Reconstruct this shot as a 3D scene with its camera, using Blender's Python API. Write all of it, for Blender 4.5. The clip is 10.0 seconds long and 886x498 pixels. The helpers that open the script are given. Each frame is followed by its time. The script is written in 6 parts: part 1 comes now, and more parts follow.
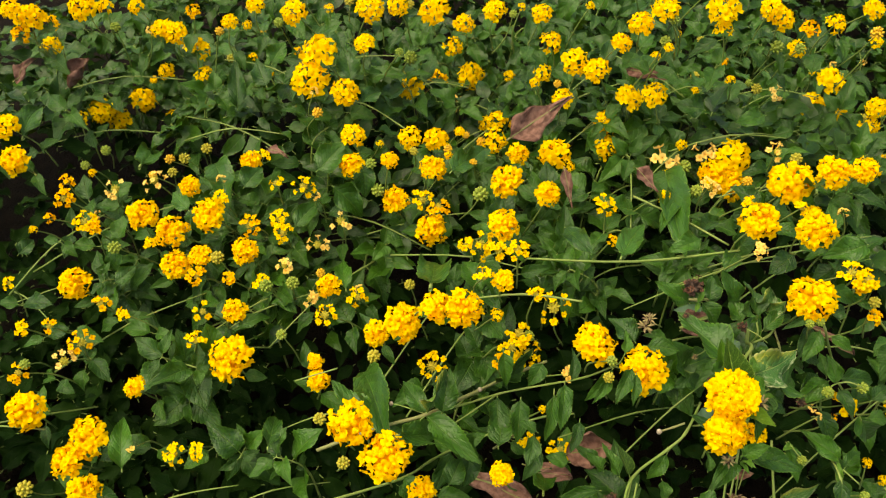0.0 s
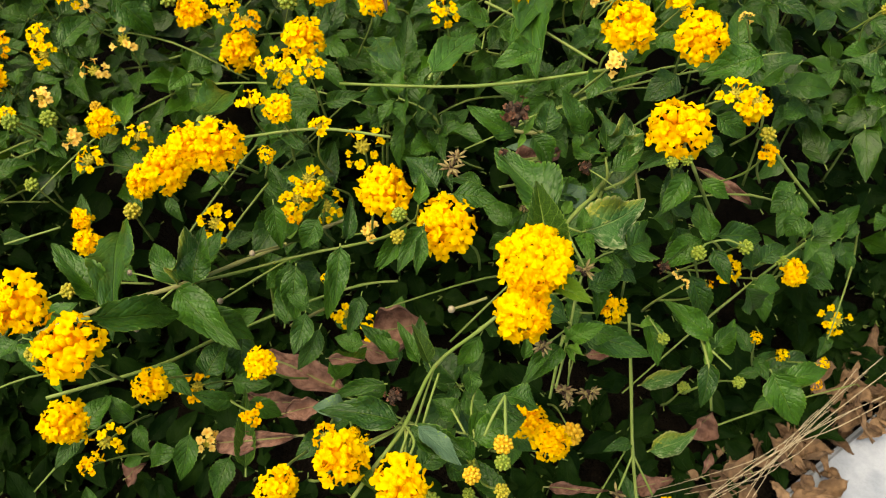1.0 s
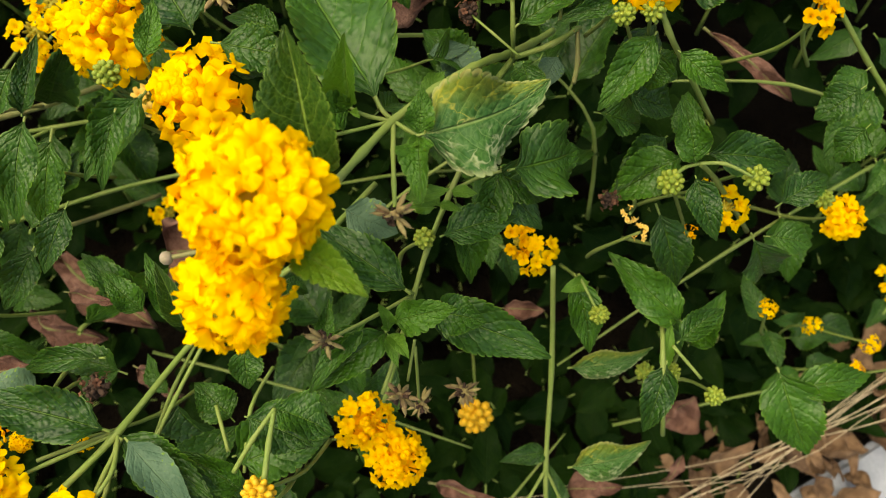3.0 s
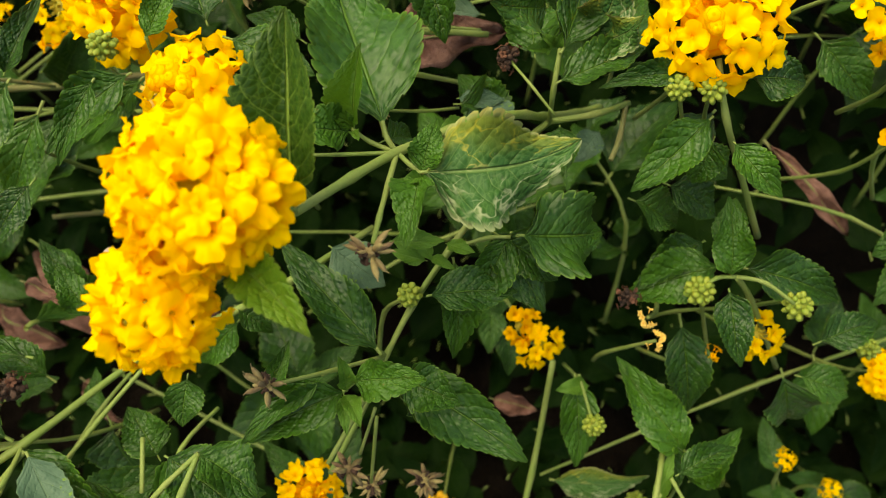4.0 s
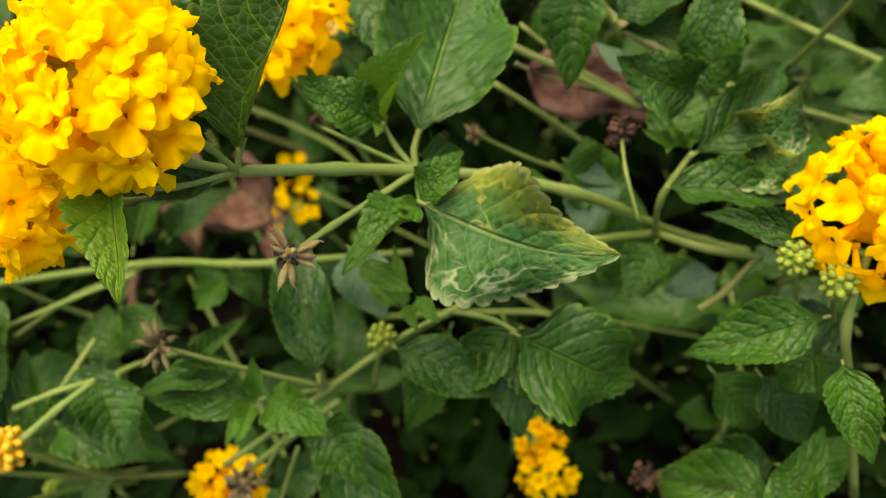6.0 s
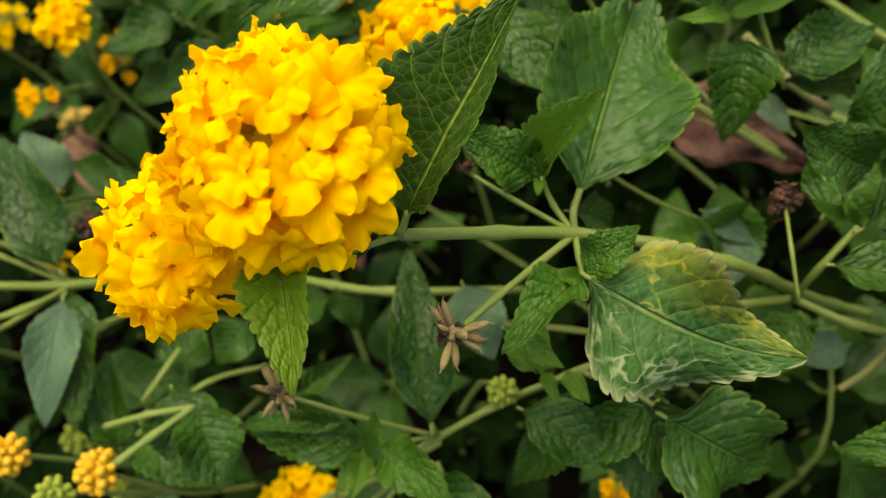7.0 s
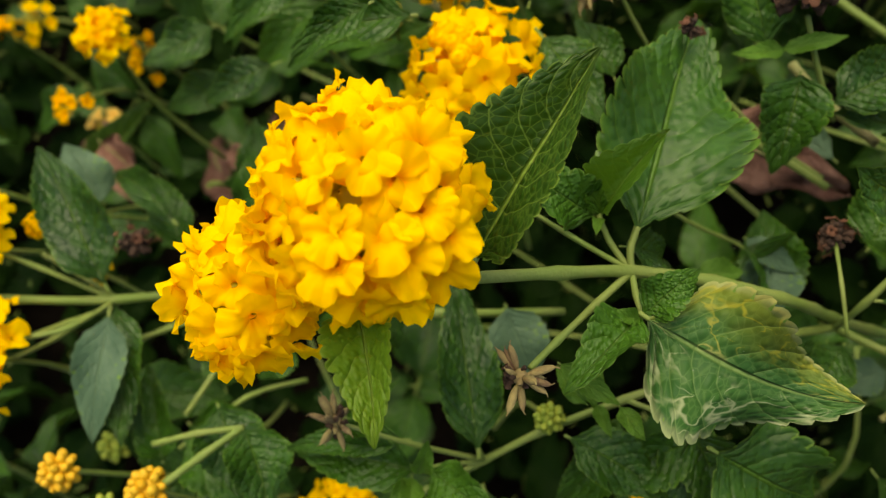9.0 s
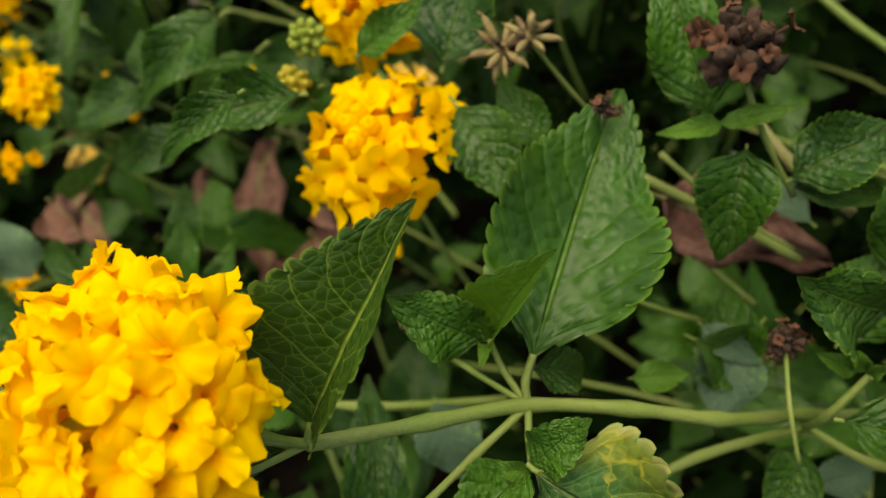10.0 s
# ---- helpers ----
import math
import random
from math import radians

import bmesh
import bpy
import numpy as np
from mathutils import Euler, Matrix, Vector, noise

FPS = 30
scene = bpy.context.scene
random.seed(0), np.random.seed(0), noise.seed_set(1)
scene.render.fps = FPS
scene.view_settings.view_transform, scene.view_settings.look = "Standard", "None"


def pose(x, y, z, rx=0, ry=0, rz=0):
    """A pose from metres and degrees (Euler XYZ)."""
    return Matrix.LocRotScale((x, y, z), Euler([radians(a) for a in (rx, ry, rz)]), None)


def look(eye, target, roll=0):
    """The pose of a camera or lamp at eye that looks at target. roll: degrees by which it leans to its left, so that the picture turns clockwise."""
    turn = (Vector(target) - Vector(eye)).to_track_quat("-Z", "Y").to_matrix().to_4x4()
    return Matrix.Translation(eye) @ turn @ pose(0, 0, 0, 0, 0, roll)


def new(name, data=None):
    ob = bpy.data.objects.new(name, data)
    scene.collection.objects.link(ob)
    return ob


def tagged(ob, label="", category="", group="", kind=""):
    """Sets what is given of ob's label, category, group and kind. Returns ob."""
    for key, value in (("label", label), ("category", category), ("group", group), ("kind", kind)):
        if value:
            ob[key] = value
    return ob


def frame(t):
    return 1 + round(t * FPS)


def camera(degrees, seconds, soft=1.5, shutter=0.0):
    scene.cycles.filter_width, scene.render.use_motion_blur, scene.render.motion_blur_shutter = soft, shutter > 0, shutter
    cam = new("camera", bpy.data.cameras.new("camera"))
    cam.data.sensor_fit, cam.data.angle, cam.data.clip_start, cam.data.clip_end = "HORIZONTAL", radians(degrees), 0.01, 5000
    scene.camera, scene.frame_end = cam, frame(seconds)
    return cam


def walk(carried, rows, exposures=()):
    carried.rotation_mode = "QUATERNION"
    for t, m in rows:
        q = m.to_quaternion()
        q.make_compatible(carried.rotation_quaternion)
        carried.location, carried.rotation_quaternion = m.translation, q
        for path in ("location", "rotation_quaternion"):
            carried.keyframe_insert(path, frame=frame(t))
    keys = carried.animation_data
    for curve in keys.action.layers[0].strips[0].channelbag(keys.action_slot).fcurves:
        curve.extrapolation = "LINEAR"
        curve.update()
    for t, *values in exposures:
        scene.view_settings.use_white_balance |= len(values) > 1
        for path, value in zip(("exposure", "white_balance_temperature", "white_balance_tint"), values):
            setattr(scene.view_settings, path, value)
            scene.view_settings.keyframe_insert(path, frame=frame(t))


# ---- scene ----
cam = camera(56.7, 10.0, soft=1.1)
PATH = [
    (0, (0.012, 0.007, 1.04), (-0.041, 1.425, -0.369), 0.3),
    (0.5, (0.126, 0.06, 0.961), (0.061, 1.342, -0.574), 1.2),
    (1, (0.178, 0.137, 0.877), (0.182, 1.291, -0.757), 1.7),
    (1.5, (0.204, 0.193, 0.816), (0.229, 1.225, -0.897), 1.9),
    (2, (0.246, 0.228, 0.784), (0.185, 1.119, -1.005), -2.6),
    (2.5, (0.277, 0.281, 0.732), (0.181, 1.093, -1.093), -0.8),
    (2.7, (0.287, 0.291, 0.711), (0.176, 1.119, -1.106), -1.5),
    (3.8, (0.311, 0.323, 0.65), (0.095, 1.258, -1.105), 4.6),
    (4, (0.31, 0.316, 0.647), (0.073, 1.325, -1.063), 6.5),
    (4.5, (0.31, 0.281, 0.667), (0.066, 1.397, -0.975), 9.4),
    (5, (0.34, 0.265, 0.656), (-0.107, 1.361, -0.956), 9.8),
    (5.2, (0.351, 0.295, 0.644), (-0.216, 1.286, -0.999), 9.9),
    (6.3, (0.348, 0.38, 0.607), (-0.378, 1.145, -1.092), 8.7),
    (6.5, (0.334, 0.381, 0.606), (-0.343, 1.15, -1.112), 11.6),
    (7, (0.306, 0.367, 0.608), (-0.356, 1.082, -1.139), 13.5),
    (7.5, (0.294, 0.364, 0.612), (-0.33, 1.064, -1.155), 15.6),
    (8, (0.291, 0.356, 0.615), (-0.319, 1.078, -1.148), 16.7),
    (8.5, (0.294, 0.357, 0.615), (-0.34, 1.072, -1.141), 15.5),
    (9, (0.29, 0.361, 0.614), (-0.342, 1.055, -1.152), 14.7),
    (9.5, (0.286, 0.388, 0.611), (-0.366, 0.975, -1.186), 9.5),
    (10, (0.28, 0.419, 0.61), (-0.387, 0.943, -1.201), 4.5),
]
walk(cam, [(t, look(eye, target, roll)) for t, eye, target, roll in PATH], [(0, 1.4, 7800, 8), (2.7, 1.35, 7800, 8), (5, 1.4, 7800, 8), (6.3, 1.55, 7800, 8), (7.2, 1.15, 7800, 8), (10, 1.0, 7800, 8)])

# the lens focuses on the large flower head; a phone camera's small stop
cam.data.dof.use_dof = True
focus = new("focus_point")
focus.location = (0.5385, 0.380, 0.353)
cam.data.dof.focus_object = focus
cam.data.dof.aperture_fstop = 16.0

# ---- light: open shade under a bright sky ----
world = bpy.data.worlds.new("sky")
scene.world = world
world.use_nodes = True
wn = world.node_tree
sky = wn.nodes.new("ShaderNodeTexSky")
sky.sky_type = "NISHITA"
sky.sun_disc = False
sky.sun_elevation, sky.sun_rotation = radians(69), radians(-108)
sky.air_density, sky.dust_density = 1.0, 3.0
wn.links.new(sky.outputs[0], wn.nodes["Background"].inputs[0])
wn.nodes["Background"].inputs[1].default_value = 0.095
sun = new("sun", bpy.data.lights.new("sun", "SUN"))
sun.data.energy, sun.data.angle, sun.data.color = 2.1, radians(70), (1.0, 0.92, 0.72)
sun.matrix_world = look((0, 0, 3), (0.36, 0.12, 2.0))


# ---- materials ----
class Nodes:
    """A small builder of node materials."""

    def __init__(self, name):
        self.mat = bpy.data.materials.new(name)
        self.mat.use_nodes = True
        self.tree = self.mat.node_tree
        self.tree.nodes.clear()

    def add(self, kind, **values):
        node = self.tree.nodes.new(kind)
        for key, value in values.items():
            self.put(node.inputs[key.replace("_", " ")], value)
        return node

    def put(self, socket, value):
        if isinstance(value, bpy.types.NodeSocket):
            self.tree.links.new(value, socket)
        else:
            socket.default_value = value

    def math(self, op, a, b=0.0, c=0.0):
        node = self.tree.nodes.new("ShaderNodeMath")
        node.operation = op
        for i, value in enumerate((a, b, c)):
            self.put(node.inputs[i], value)
        return node.outputs[0]

    def ramp(self, value, lo, hi):
        node = self.add("ShaderNodeMapRange", Value=value)
        node.interpolation_type = "SMOOTHSTEP"
        self.put(node.inputs["From Min"], lo)
        self.put(node.inputs["From Max"], hi)
        return node.outputs[0]

    def mix(self, fac, a, b, blend="MIX"):
        node = self.tree.nodes.new("ShaderNodeMix")
        node.data_type, node.blend_type = "RGBA", blend
        self.put(node.inputs[0], fac)
        self.put(node.inputs[6], a)
        self.put(node.inputs[7], b)
        return node.outputs[2]

    def noise(self, scale, detail=3.0, vector=None, rough=0.55):
        node = self.add("ShaderNodeTexNoise", Scale=scale, Detail=detail, Roughness=rough)
        self.put(node.inputs["Vector"], vector or self.add("ShaderNodeTexCoord").outputs["Object"])
        return node.outputs[0]

    def place(self):
        """World-sized coordinates, the same for every object."""
        return self.add("ShaderNodeNewGeometry").outputs["Position"]

    def bump(self, height, distance, strength=1.0, normal=None):
        node = self.add("ShaderNodeBump", Strength=strength, Distance=distance, Height=height)
        if normal is not None:
            self.put(node.inputs["Normal"], normal)
        return node.outputs[0]

    def surface(self, colour, rough, normal=None, translucent=0.0, glow=None, specular=0.5):
        bsdf = self.add("ShaderNodeBsdfPrincipled", Base_Color=colour, Roughness=rough)
        bsdf.inputs["Specular IOR Level"].default_value = specular
        if normal is not None:
            self.put(bsdf.inputs["Normal"], normal)
        out = self.tree.nodes.new("ShaderNodeOutputMaterial")
        result = bsdf.outputs[0]
        if translucent:
            thin = self.add("ShaderNodeBsdfTranslucent", Color=glow or colour)
            if normal is not None:
                self.put(thin.inputs["Normal"], normal)
            both = self.tree.nodes.new("ShaderNodeMixShader")
            both.inputs[0].default_value = translucent
            self.put(both.inputs[1], result)
            self.put(both.inputs[2], thin.outputs[0])
            result = both.outputs[0]
        self.put(out.inputs[0], result)
        return self.mat


def rgb(r, g, b):
    return (r, g, b, 1.0)


def leaf_material(name, dark, light, vein, translucent=0.14, rough=0.36, islands=False, mined=False, relief=1.0, specular=0.22, lined=0.42):
    n = Nodes(name)
    uv = n.add("ShaderNodeUVMap").outputs[0]
    parts = n.add("ShaderNodeSeparateXYZ", Vector=uv)
    across, along = parts.outputs[0], parts.outputs[1]
    side = n.math("MULTIPLY", n.math("ABSOLUTE", n.math("SUBTRACT", across, 0.5)), 2.0)
    wob = n.noise(3.5, 2.0, uv)
    phase = n.math("ADD", n.math("SUBTRACT", n.math("MULTIPLY", along, 7.0), n.math("MULTIPLY", n.math("POWER", side, 1.25), 2.0)), n.math("MULTIPLY", wob, 0.7))
    rib = n.math("MULTIPLY", n.math("ABSOLUTE", n.math("SUBTRACT", n.math("FRACT", phase), 0.5)), 2.0)
    veins = n.ramp(rib, 0.89, 1.0)
    middle = n.ramp(side, 0.055, 0.012)
    lines = n.math("MAXIMUM", n.math("MULTIPLY", veins, 0.6), middle)
    stretch = n.add("ShaderNodeMapping", Vector=uv)
    stretch.inputs["Scale"].default_value = (13.0, 24.0, 1.0)
    cells = n.add("ShaderNodeTexVoronoi", Vector=stretch.outputs[0], Scale=1.0)
    cells.feature = "DISTANCE_TO_EDGE"
    net = n.ramp(cells.outputs[0], 0.09, 0.0)
    domes = n.add("ShaderNodeTexVoronoi", Vector=stretch.outputs[0], Scale=1.0)
    domes.feature = "SMOOTH_F1"
    domes.inputs["Smoothness"].default_value = 0.5
    puff = n.ramp(domes.outputs["Distance"], 0.75, 0.05)
    rand = n.add("ShaderNodeNewGeometry").outputs["Random Per Island"] if islands else n.add("ShaderNodeObjectInfo").outputs["Random"]
    blotch = n.noise(5.0, 4.0, uv)
    fac = n.math("ADD", n.math("MULTIPLY", rand, 0.65), n.math("MULTIPLY", n.ramp(blotch, 0.35, 0.7), 0.4))
    colour = n.mix(fac, dark, light)
    colour = n.mix(n.math("MULTIPLY", n.math("MAXIMUM", lines, n.math("MULTIPLY", net, 0.30)), lined), colour, vein)
    colour = n.mix(n.math("MULTIPLY", n.ramp(side, 0.94, 1.0), 0.6), colour, vein)
    if mined:
        bend = n.add("ShaderNodeTexNoise", Vector=uv, Scale=5.0, Detail=2.0)
        warped = n.mix(0.30, uv, bend.outputs["Color"])
        web = n.add("ShaderNodeTexVoronoi", Vector=warped, Scale=7.5)
        web.feature = "DISTANCE_TO_EDGE"
        trail = n.ramp(web.outputs[0], n.math("MULTIPLY", n.ramp(n.noise(4.0, 3.0, uv), 0.38, 0.70), 0.24), 0.0)
        zone = n.ramp(n.math("ADD", n.noise(2.6, 2.0, uv), n.math("MULTIPLY", side, 0.14)), 0.42, 0.60)
        trail = n.math("MULTIPLY", trail, zone)
        colour = n.mix(n.math("MULTIPLY", trail, 0.46), colour, n.mix(n.ramp(across, 0.62, 0.35), rgb(0.44, 0.47, 0.28), rgb(0.42, 0.36, 0.03)))
        colour = n.mix(n.math("MULTIPLY", n.ramp(n.math("ADD", across, n.math("MULTIPLY", wob, 0.5)), 0.62, 0.22), 0.4), colour, rgb(0.30, 0.30, 0.03))
        colour = n.mix(n.math("MULTIPLY", n.ramp(n.math("ADD", side, n.math("MULTIPLY", wob, 0.25)), 1.0, 1.12), 0.25), colour, rgb(0.5, 0.48, 0.3))
    dots = n.add("ShaderNodeTexVoronoi", Vector=stretch.outputs[0], Scale=1.7)
    keep = n.math("GREATER_THAN", n.add("ShaderNodeSeparateColor", Color=dots.outputs["Color"]).outputs[0], 0.86)
    speck = n.math("MULTIPLY", n.ramp(dots.outputs["Distance"], 0.13, 0.06), keep)
    colour = n.mix(n.math("MULTIPLY", speck, 0.5), colour, rgb(0.30, 0.33, 0.25))
    pillow = n.math("SUBTRACT", 1.0, n.math("POWER", rib, 3.0))
    height = n.math("ADD", n.math("MULTIPLY", pillow, 0.34), n.math("MULTIPLY", puff, 0.30))
    height = n.math("SUBTRACT", height, n.math("MULTIPLY", middle, 0.8))
    normal = n.bump(height, 0.0006 * relief, 0.75)
    rough_map = n.math("ADD", rough, n.math("MULTIPLY", n.noise(9.0, 3.0, uv), 0.22))
    return n.surface(colour, rough_map, normal, translucent, n.mix(0.5, colour, rgb(0.16, 0.30, 0.01)), specular)


def petal_material(name, outer, alt, throat, translucent=0.42):
    n = Nodes(name)
    uv = n.add("ShaderNodeUVMap").outputs[0]
    parts = n.add("ShaderNodeSeparateXYZ", Vector=uv)
    rand = n.add("ShaderNodeObjectInfo").outputs["Random"]
    radius = parts.outputs[0]
    colour = n.mix(n.math("ADD", n.math("MULTIPLY", rand, 0.7), n.math("MULTIPLY", n.noise(380.0, 2.0, n.place()), 0.3)), outer, alt)
    colour = n.mix(n.math("MULTIPLY", n.ramp(radius, 0.42, 0.12), 0.7), colour, throat)
    streak = n.noise(1.0, 2.0, n.add("ShaderNodeCombineXYZ", X=n.math("MULTIPLY", radius, 1.2), Y=n.math("MULTIPLY", parts.outputs[1], 60.0)).outputs[0])
    colour = n.mix(n.math("MULTIPLY", n.ramp(streak, 0.4, 0.7), 0.10), colour, throat)
    normal = n.bump(n.math("ADD", streak, n.noise(1500.0, 2.0, n.place())), 0.00012, 0.5)
    return n.surface(colour, 0.6, normal, translucent, colour, 0.08)


def plain_material(name, a, b, rough, scale, bump_scale, distance, translucent=0.0, specular=0.3, spread=0.3):
    n = Nodes(name)
    at = n.place()
    fac = n.math("ADD", n.math("MULTIPLY", n.ramp(n.noise(scale, 4.0, at), 0.3, 0.7), 1.0 - spread), n.math("MULTIPLY", n.add("ShaderNodeObjectInfo").outputs["Random"], spread))
    colour = n.mix(fac, a, b)
    fine = n.noise(bump_scale, 4.0, at)
    colour = n.mix(0.25, colour, n.mix(fine, rgb(0.3, 0.3, 0.3), rgb(1, 1, 1)), "MULTIPLY")
    return n.surface(colour, n.math("ADD", rough, n.math("MULTIPLY", fine, 0.15)), n.bump(fine, distance), translucent, colour, specular)


LEAF = leaf_material("lantana_leaf", rgb(0.006, 0.030, 0.004), rgb(0.033, 0.106, 0.006), rgb(0.10, 0.20, 0.018), 0.10, specular=0.30, rough=0.31, relief=2.6)
LEAF_FAR = leaf_material("lantana_leaf_mass", rgb(0.003, 0.016, 0.003), rgb(0.026, 0.078, 0.005), rgb(0.07, 0.14, 0.016), 0.09, islands=True, specular=0.22, rough=0.24)
# darkened copy of the leaf: the shrub's inner shade is put into its colour
LEAF_SHADED = leaf_material("lantana_leaf_inner", rgb(0.002, 0.009, 0.002), rgb(0.008, 0.022, 0.003), rgb(0.012, 0.028, 0.005), islands=True, specular=0.02, translucent=0.04)
LEAF_YOUNG = leaf_material("young_leaf", rgb(0.05, 0.14, 0.012), rgb(0.085, 0.19, 0.018), rgb(0.17, 0.30, 0.05), 0.22)
LEAF_FRESH = leaf_material("fresh_leaf", rgb(0.024, 0.085, 0.006), rgb(0.050, 0.145, 0.007), rgb(0.11, 0.21, 0.03), 0.18, specular=0.30, relief=2.6)
LEAF_UNDER = leaf_material("leaf_underside", rgb(0.10, 0.20, 0.03), rgb(0.14, 0.25, 0.04), rgb(0.20, 0.30, 0.08), 0.30, 0.5)
LEAF_FOLD = leaf_material("folded_leaf", rgb(0.006, 0.028, 0.003), rgb(0.020, 0.062, 0.005), rgb(0.20, 0.32, 0.05), 0.20, specular=0.25, relief=2.0, lined=0.85)
LEAF_TUCK = leaf_material("small_folded_leaf", rgb(0.022, 0.080, 0.006), rgb(0.050, 0.13, 0.008), rgb(0.15, 0.26, 0.04), 0.40, specular=0.28)
LEAF_BRACT = leaf_material("yellowish_folded_leaf", rgb(0.085, 0.185, 0.010), rgb(0.14, 0.24, 0.014), rgb(0.24, 0.32, 0.05), 0.35, specular=0.3, relief=2.0)
LEAF_PALE = leaf_material("dusty_leaf", rgb(0.045, 0.10, 0.058), rgb(0.075, 0.14, 0.078), rgb(0.12, 0.20, 0.10), 0.14, 0.42)
LEAF_MINED = leaf_material("mined_leaf", rgb(0.020, 0.078, 0.018), rgb(0.045, 0.12, 0.018), rgb(0.15, 0.24, 0.07), mined=True, rough=0.4, relief=3.0, specular=0.16, lined=0.7)
PETAL = petal_material("golden_petal", rgb(0.98, 0.70, 0.006), rgb(0.98, 0.61, 0.003), rgb(0.96, 0.44, 0.0), 0.48)
PETAL_LEMON = petal_material("yellow_petal", rgb(0.98, 0.70, 0.008), rgb(0.97, 0.61, 0.004), rgb(0.95, 0.50, 0.0), 0.50)
PETAL_OLD = petal_material("old_orange_petal", rgb(0.94, 0.54, 0.004), rgb(0.92, 0.46, 0.004), rgb(0.75, 0.22, 0.0))
PETAL_CREAM = petal_material("faded_petal", rgb(0.93, 0.68, 0.20), rgb(0.90, 0.58, 0.10), rgb(0.85, 0.40, 0.03))
PETAL_DRY = petal_material("shrivelled_petal", rgb(0.060, 0.028, 0.018), rgb(0.16, 0.075, 0.045), rgb(0.03, 0.014, 0.010), 0.1)
BUD = plain_material("green_bud", rgb(0.16, 0.26, 0.03), rgb(0.30, 0.34, 0.04), 0.5, 400, 1200, 0.0002, 0.1)
BUD_YELLOW = plain_material("yellow_bud", rgb(0.46, 0.36, 0.03), rgb(0.32, 0.33, 0.03), 0.5, 300, 1200, 0.0002, 0.1)
BUD_ORANGE = plain_material("orange_bud", rgb(0.80, 0.42, 0.015), rgb(0.62, 0.42, 0.03), 0.5, 300, 1200, 0.0002, 0.15)
STEM = plain_material("green_stem", rgb(0.13, 0.21, 0.035), rgb(0.20, 0.25, 0.065), 0.5, 60, 900, 0.0003)
STEM_TAN = plain_material("woody_stem", rgb(0.19, 0.17, 0.07), rgb(0.17, 0.20, 0.06), 0.6, 90, 900, 0.0004)
SPENT = plain_material("spent_calyx", rgb(0.34, 0.29, 0.11), rgb(0.10, 0.05, 0.035), 0.8, 300, 1500, 0.0003, spread=0.6)
KNOB = plain_material("bare_knob", rgb(0.36, 0.29, 0.22), rgb(0.24, 0.22, 0.13), 0.7, 400, 1500, 0.0003)
DRIED = plain_material("dried_flower", rgb(0.016, 0.010, 0.007), rgb(0.075, 0.042, 0.027), 0.85, 260, 1500, 0.0003)
DEAD = plain_material("dead_leaf", rgb(0.07, 0.028, 0.020), rgb(0.28, 0.155, 0.115), 0.7, 130, 700, 0.0016, 0.08, 0.15)
STRAW = plain_material("straw", rgb(0.46, 0.37, 0.23), rgb(0.62, 0.52, 0.35), 0.6, 80, 900, 0.0002)
# dark soil, with the black shade of the gaps added to its colour
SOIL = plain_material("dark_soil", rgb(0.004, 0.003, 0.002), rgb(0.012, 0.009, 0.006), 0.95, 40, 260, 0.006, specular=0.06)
CONCRETE = plain_material("pale_concrete", rgb(0.24, 0.27, 0.32), rgb(0.40, 0.43, 0.49), 0.9, 30, 300, 0.0012, specular=0.1)
LITTER = plain_material("litter_leaf", rgb(0.05, 0.028, 0.018), rgb(0.30, 0.19, 0.11), 0.75, 130, 700, 0.0016, 0.05, 0.15, 0.6)
ASPHALT = plain_material("asphalt", rgb(0.035, 0.036, 0.038), rgb(0.065, 0.065, 0.066), 0.9, 8, 300, 0.003)


# ---- mesh builders ----
def mesh_of(name, verts, faces, mats, face_mats=None, uvs=None, smooth=True):
    me = bpy.data.meshes.new(name)
    me.from_pydata(verts, [], faces)
    for m in mats:
        me.materials.append(m)
    if face_mats:
        me.polygons.foreach_set("material_index", face_mats)
    me.polygons.foreach_set("use_smooth", [smooth] * len(faces))
    layer = me.uv_layers.new(name="UVMap")
    if uvs:
        flat = [c for f in faces for v in f for c in uvs[v]]
        layer.data.foreach_set("uv", flat)
    me.update()
    return me


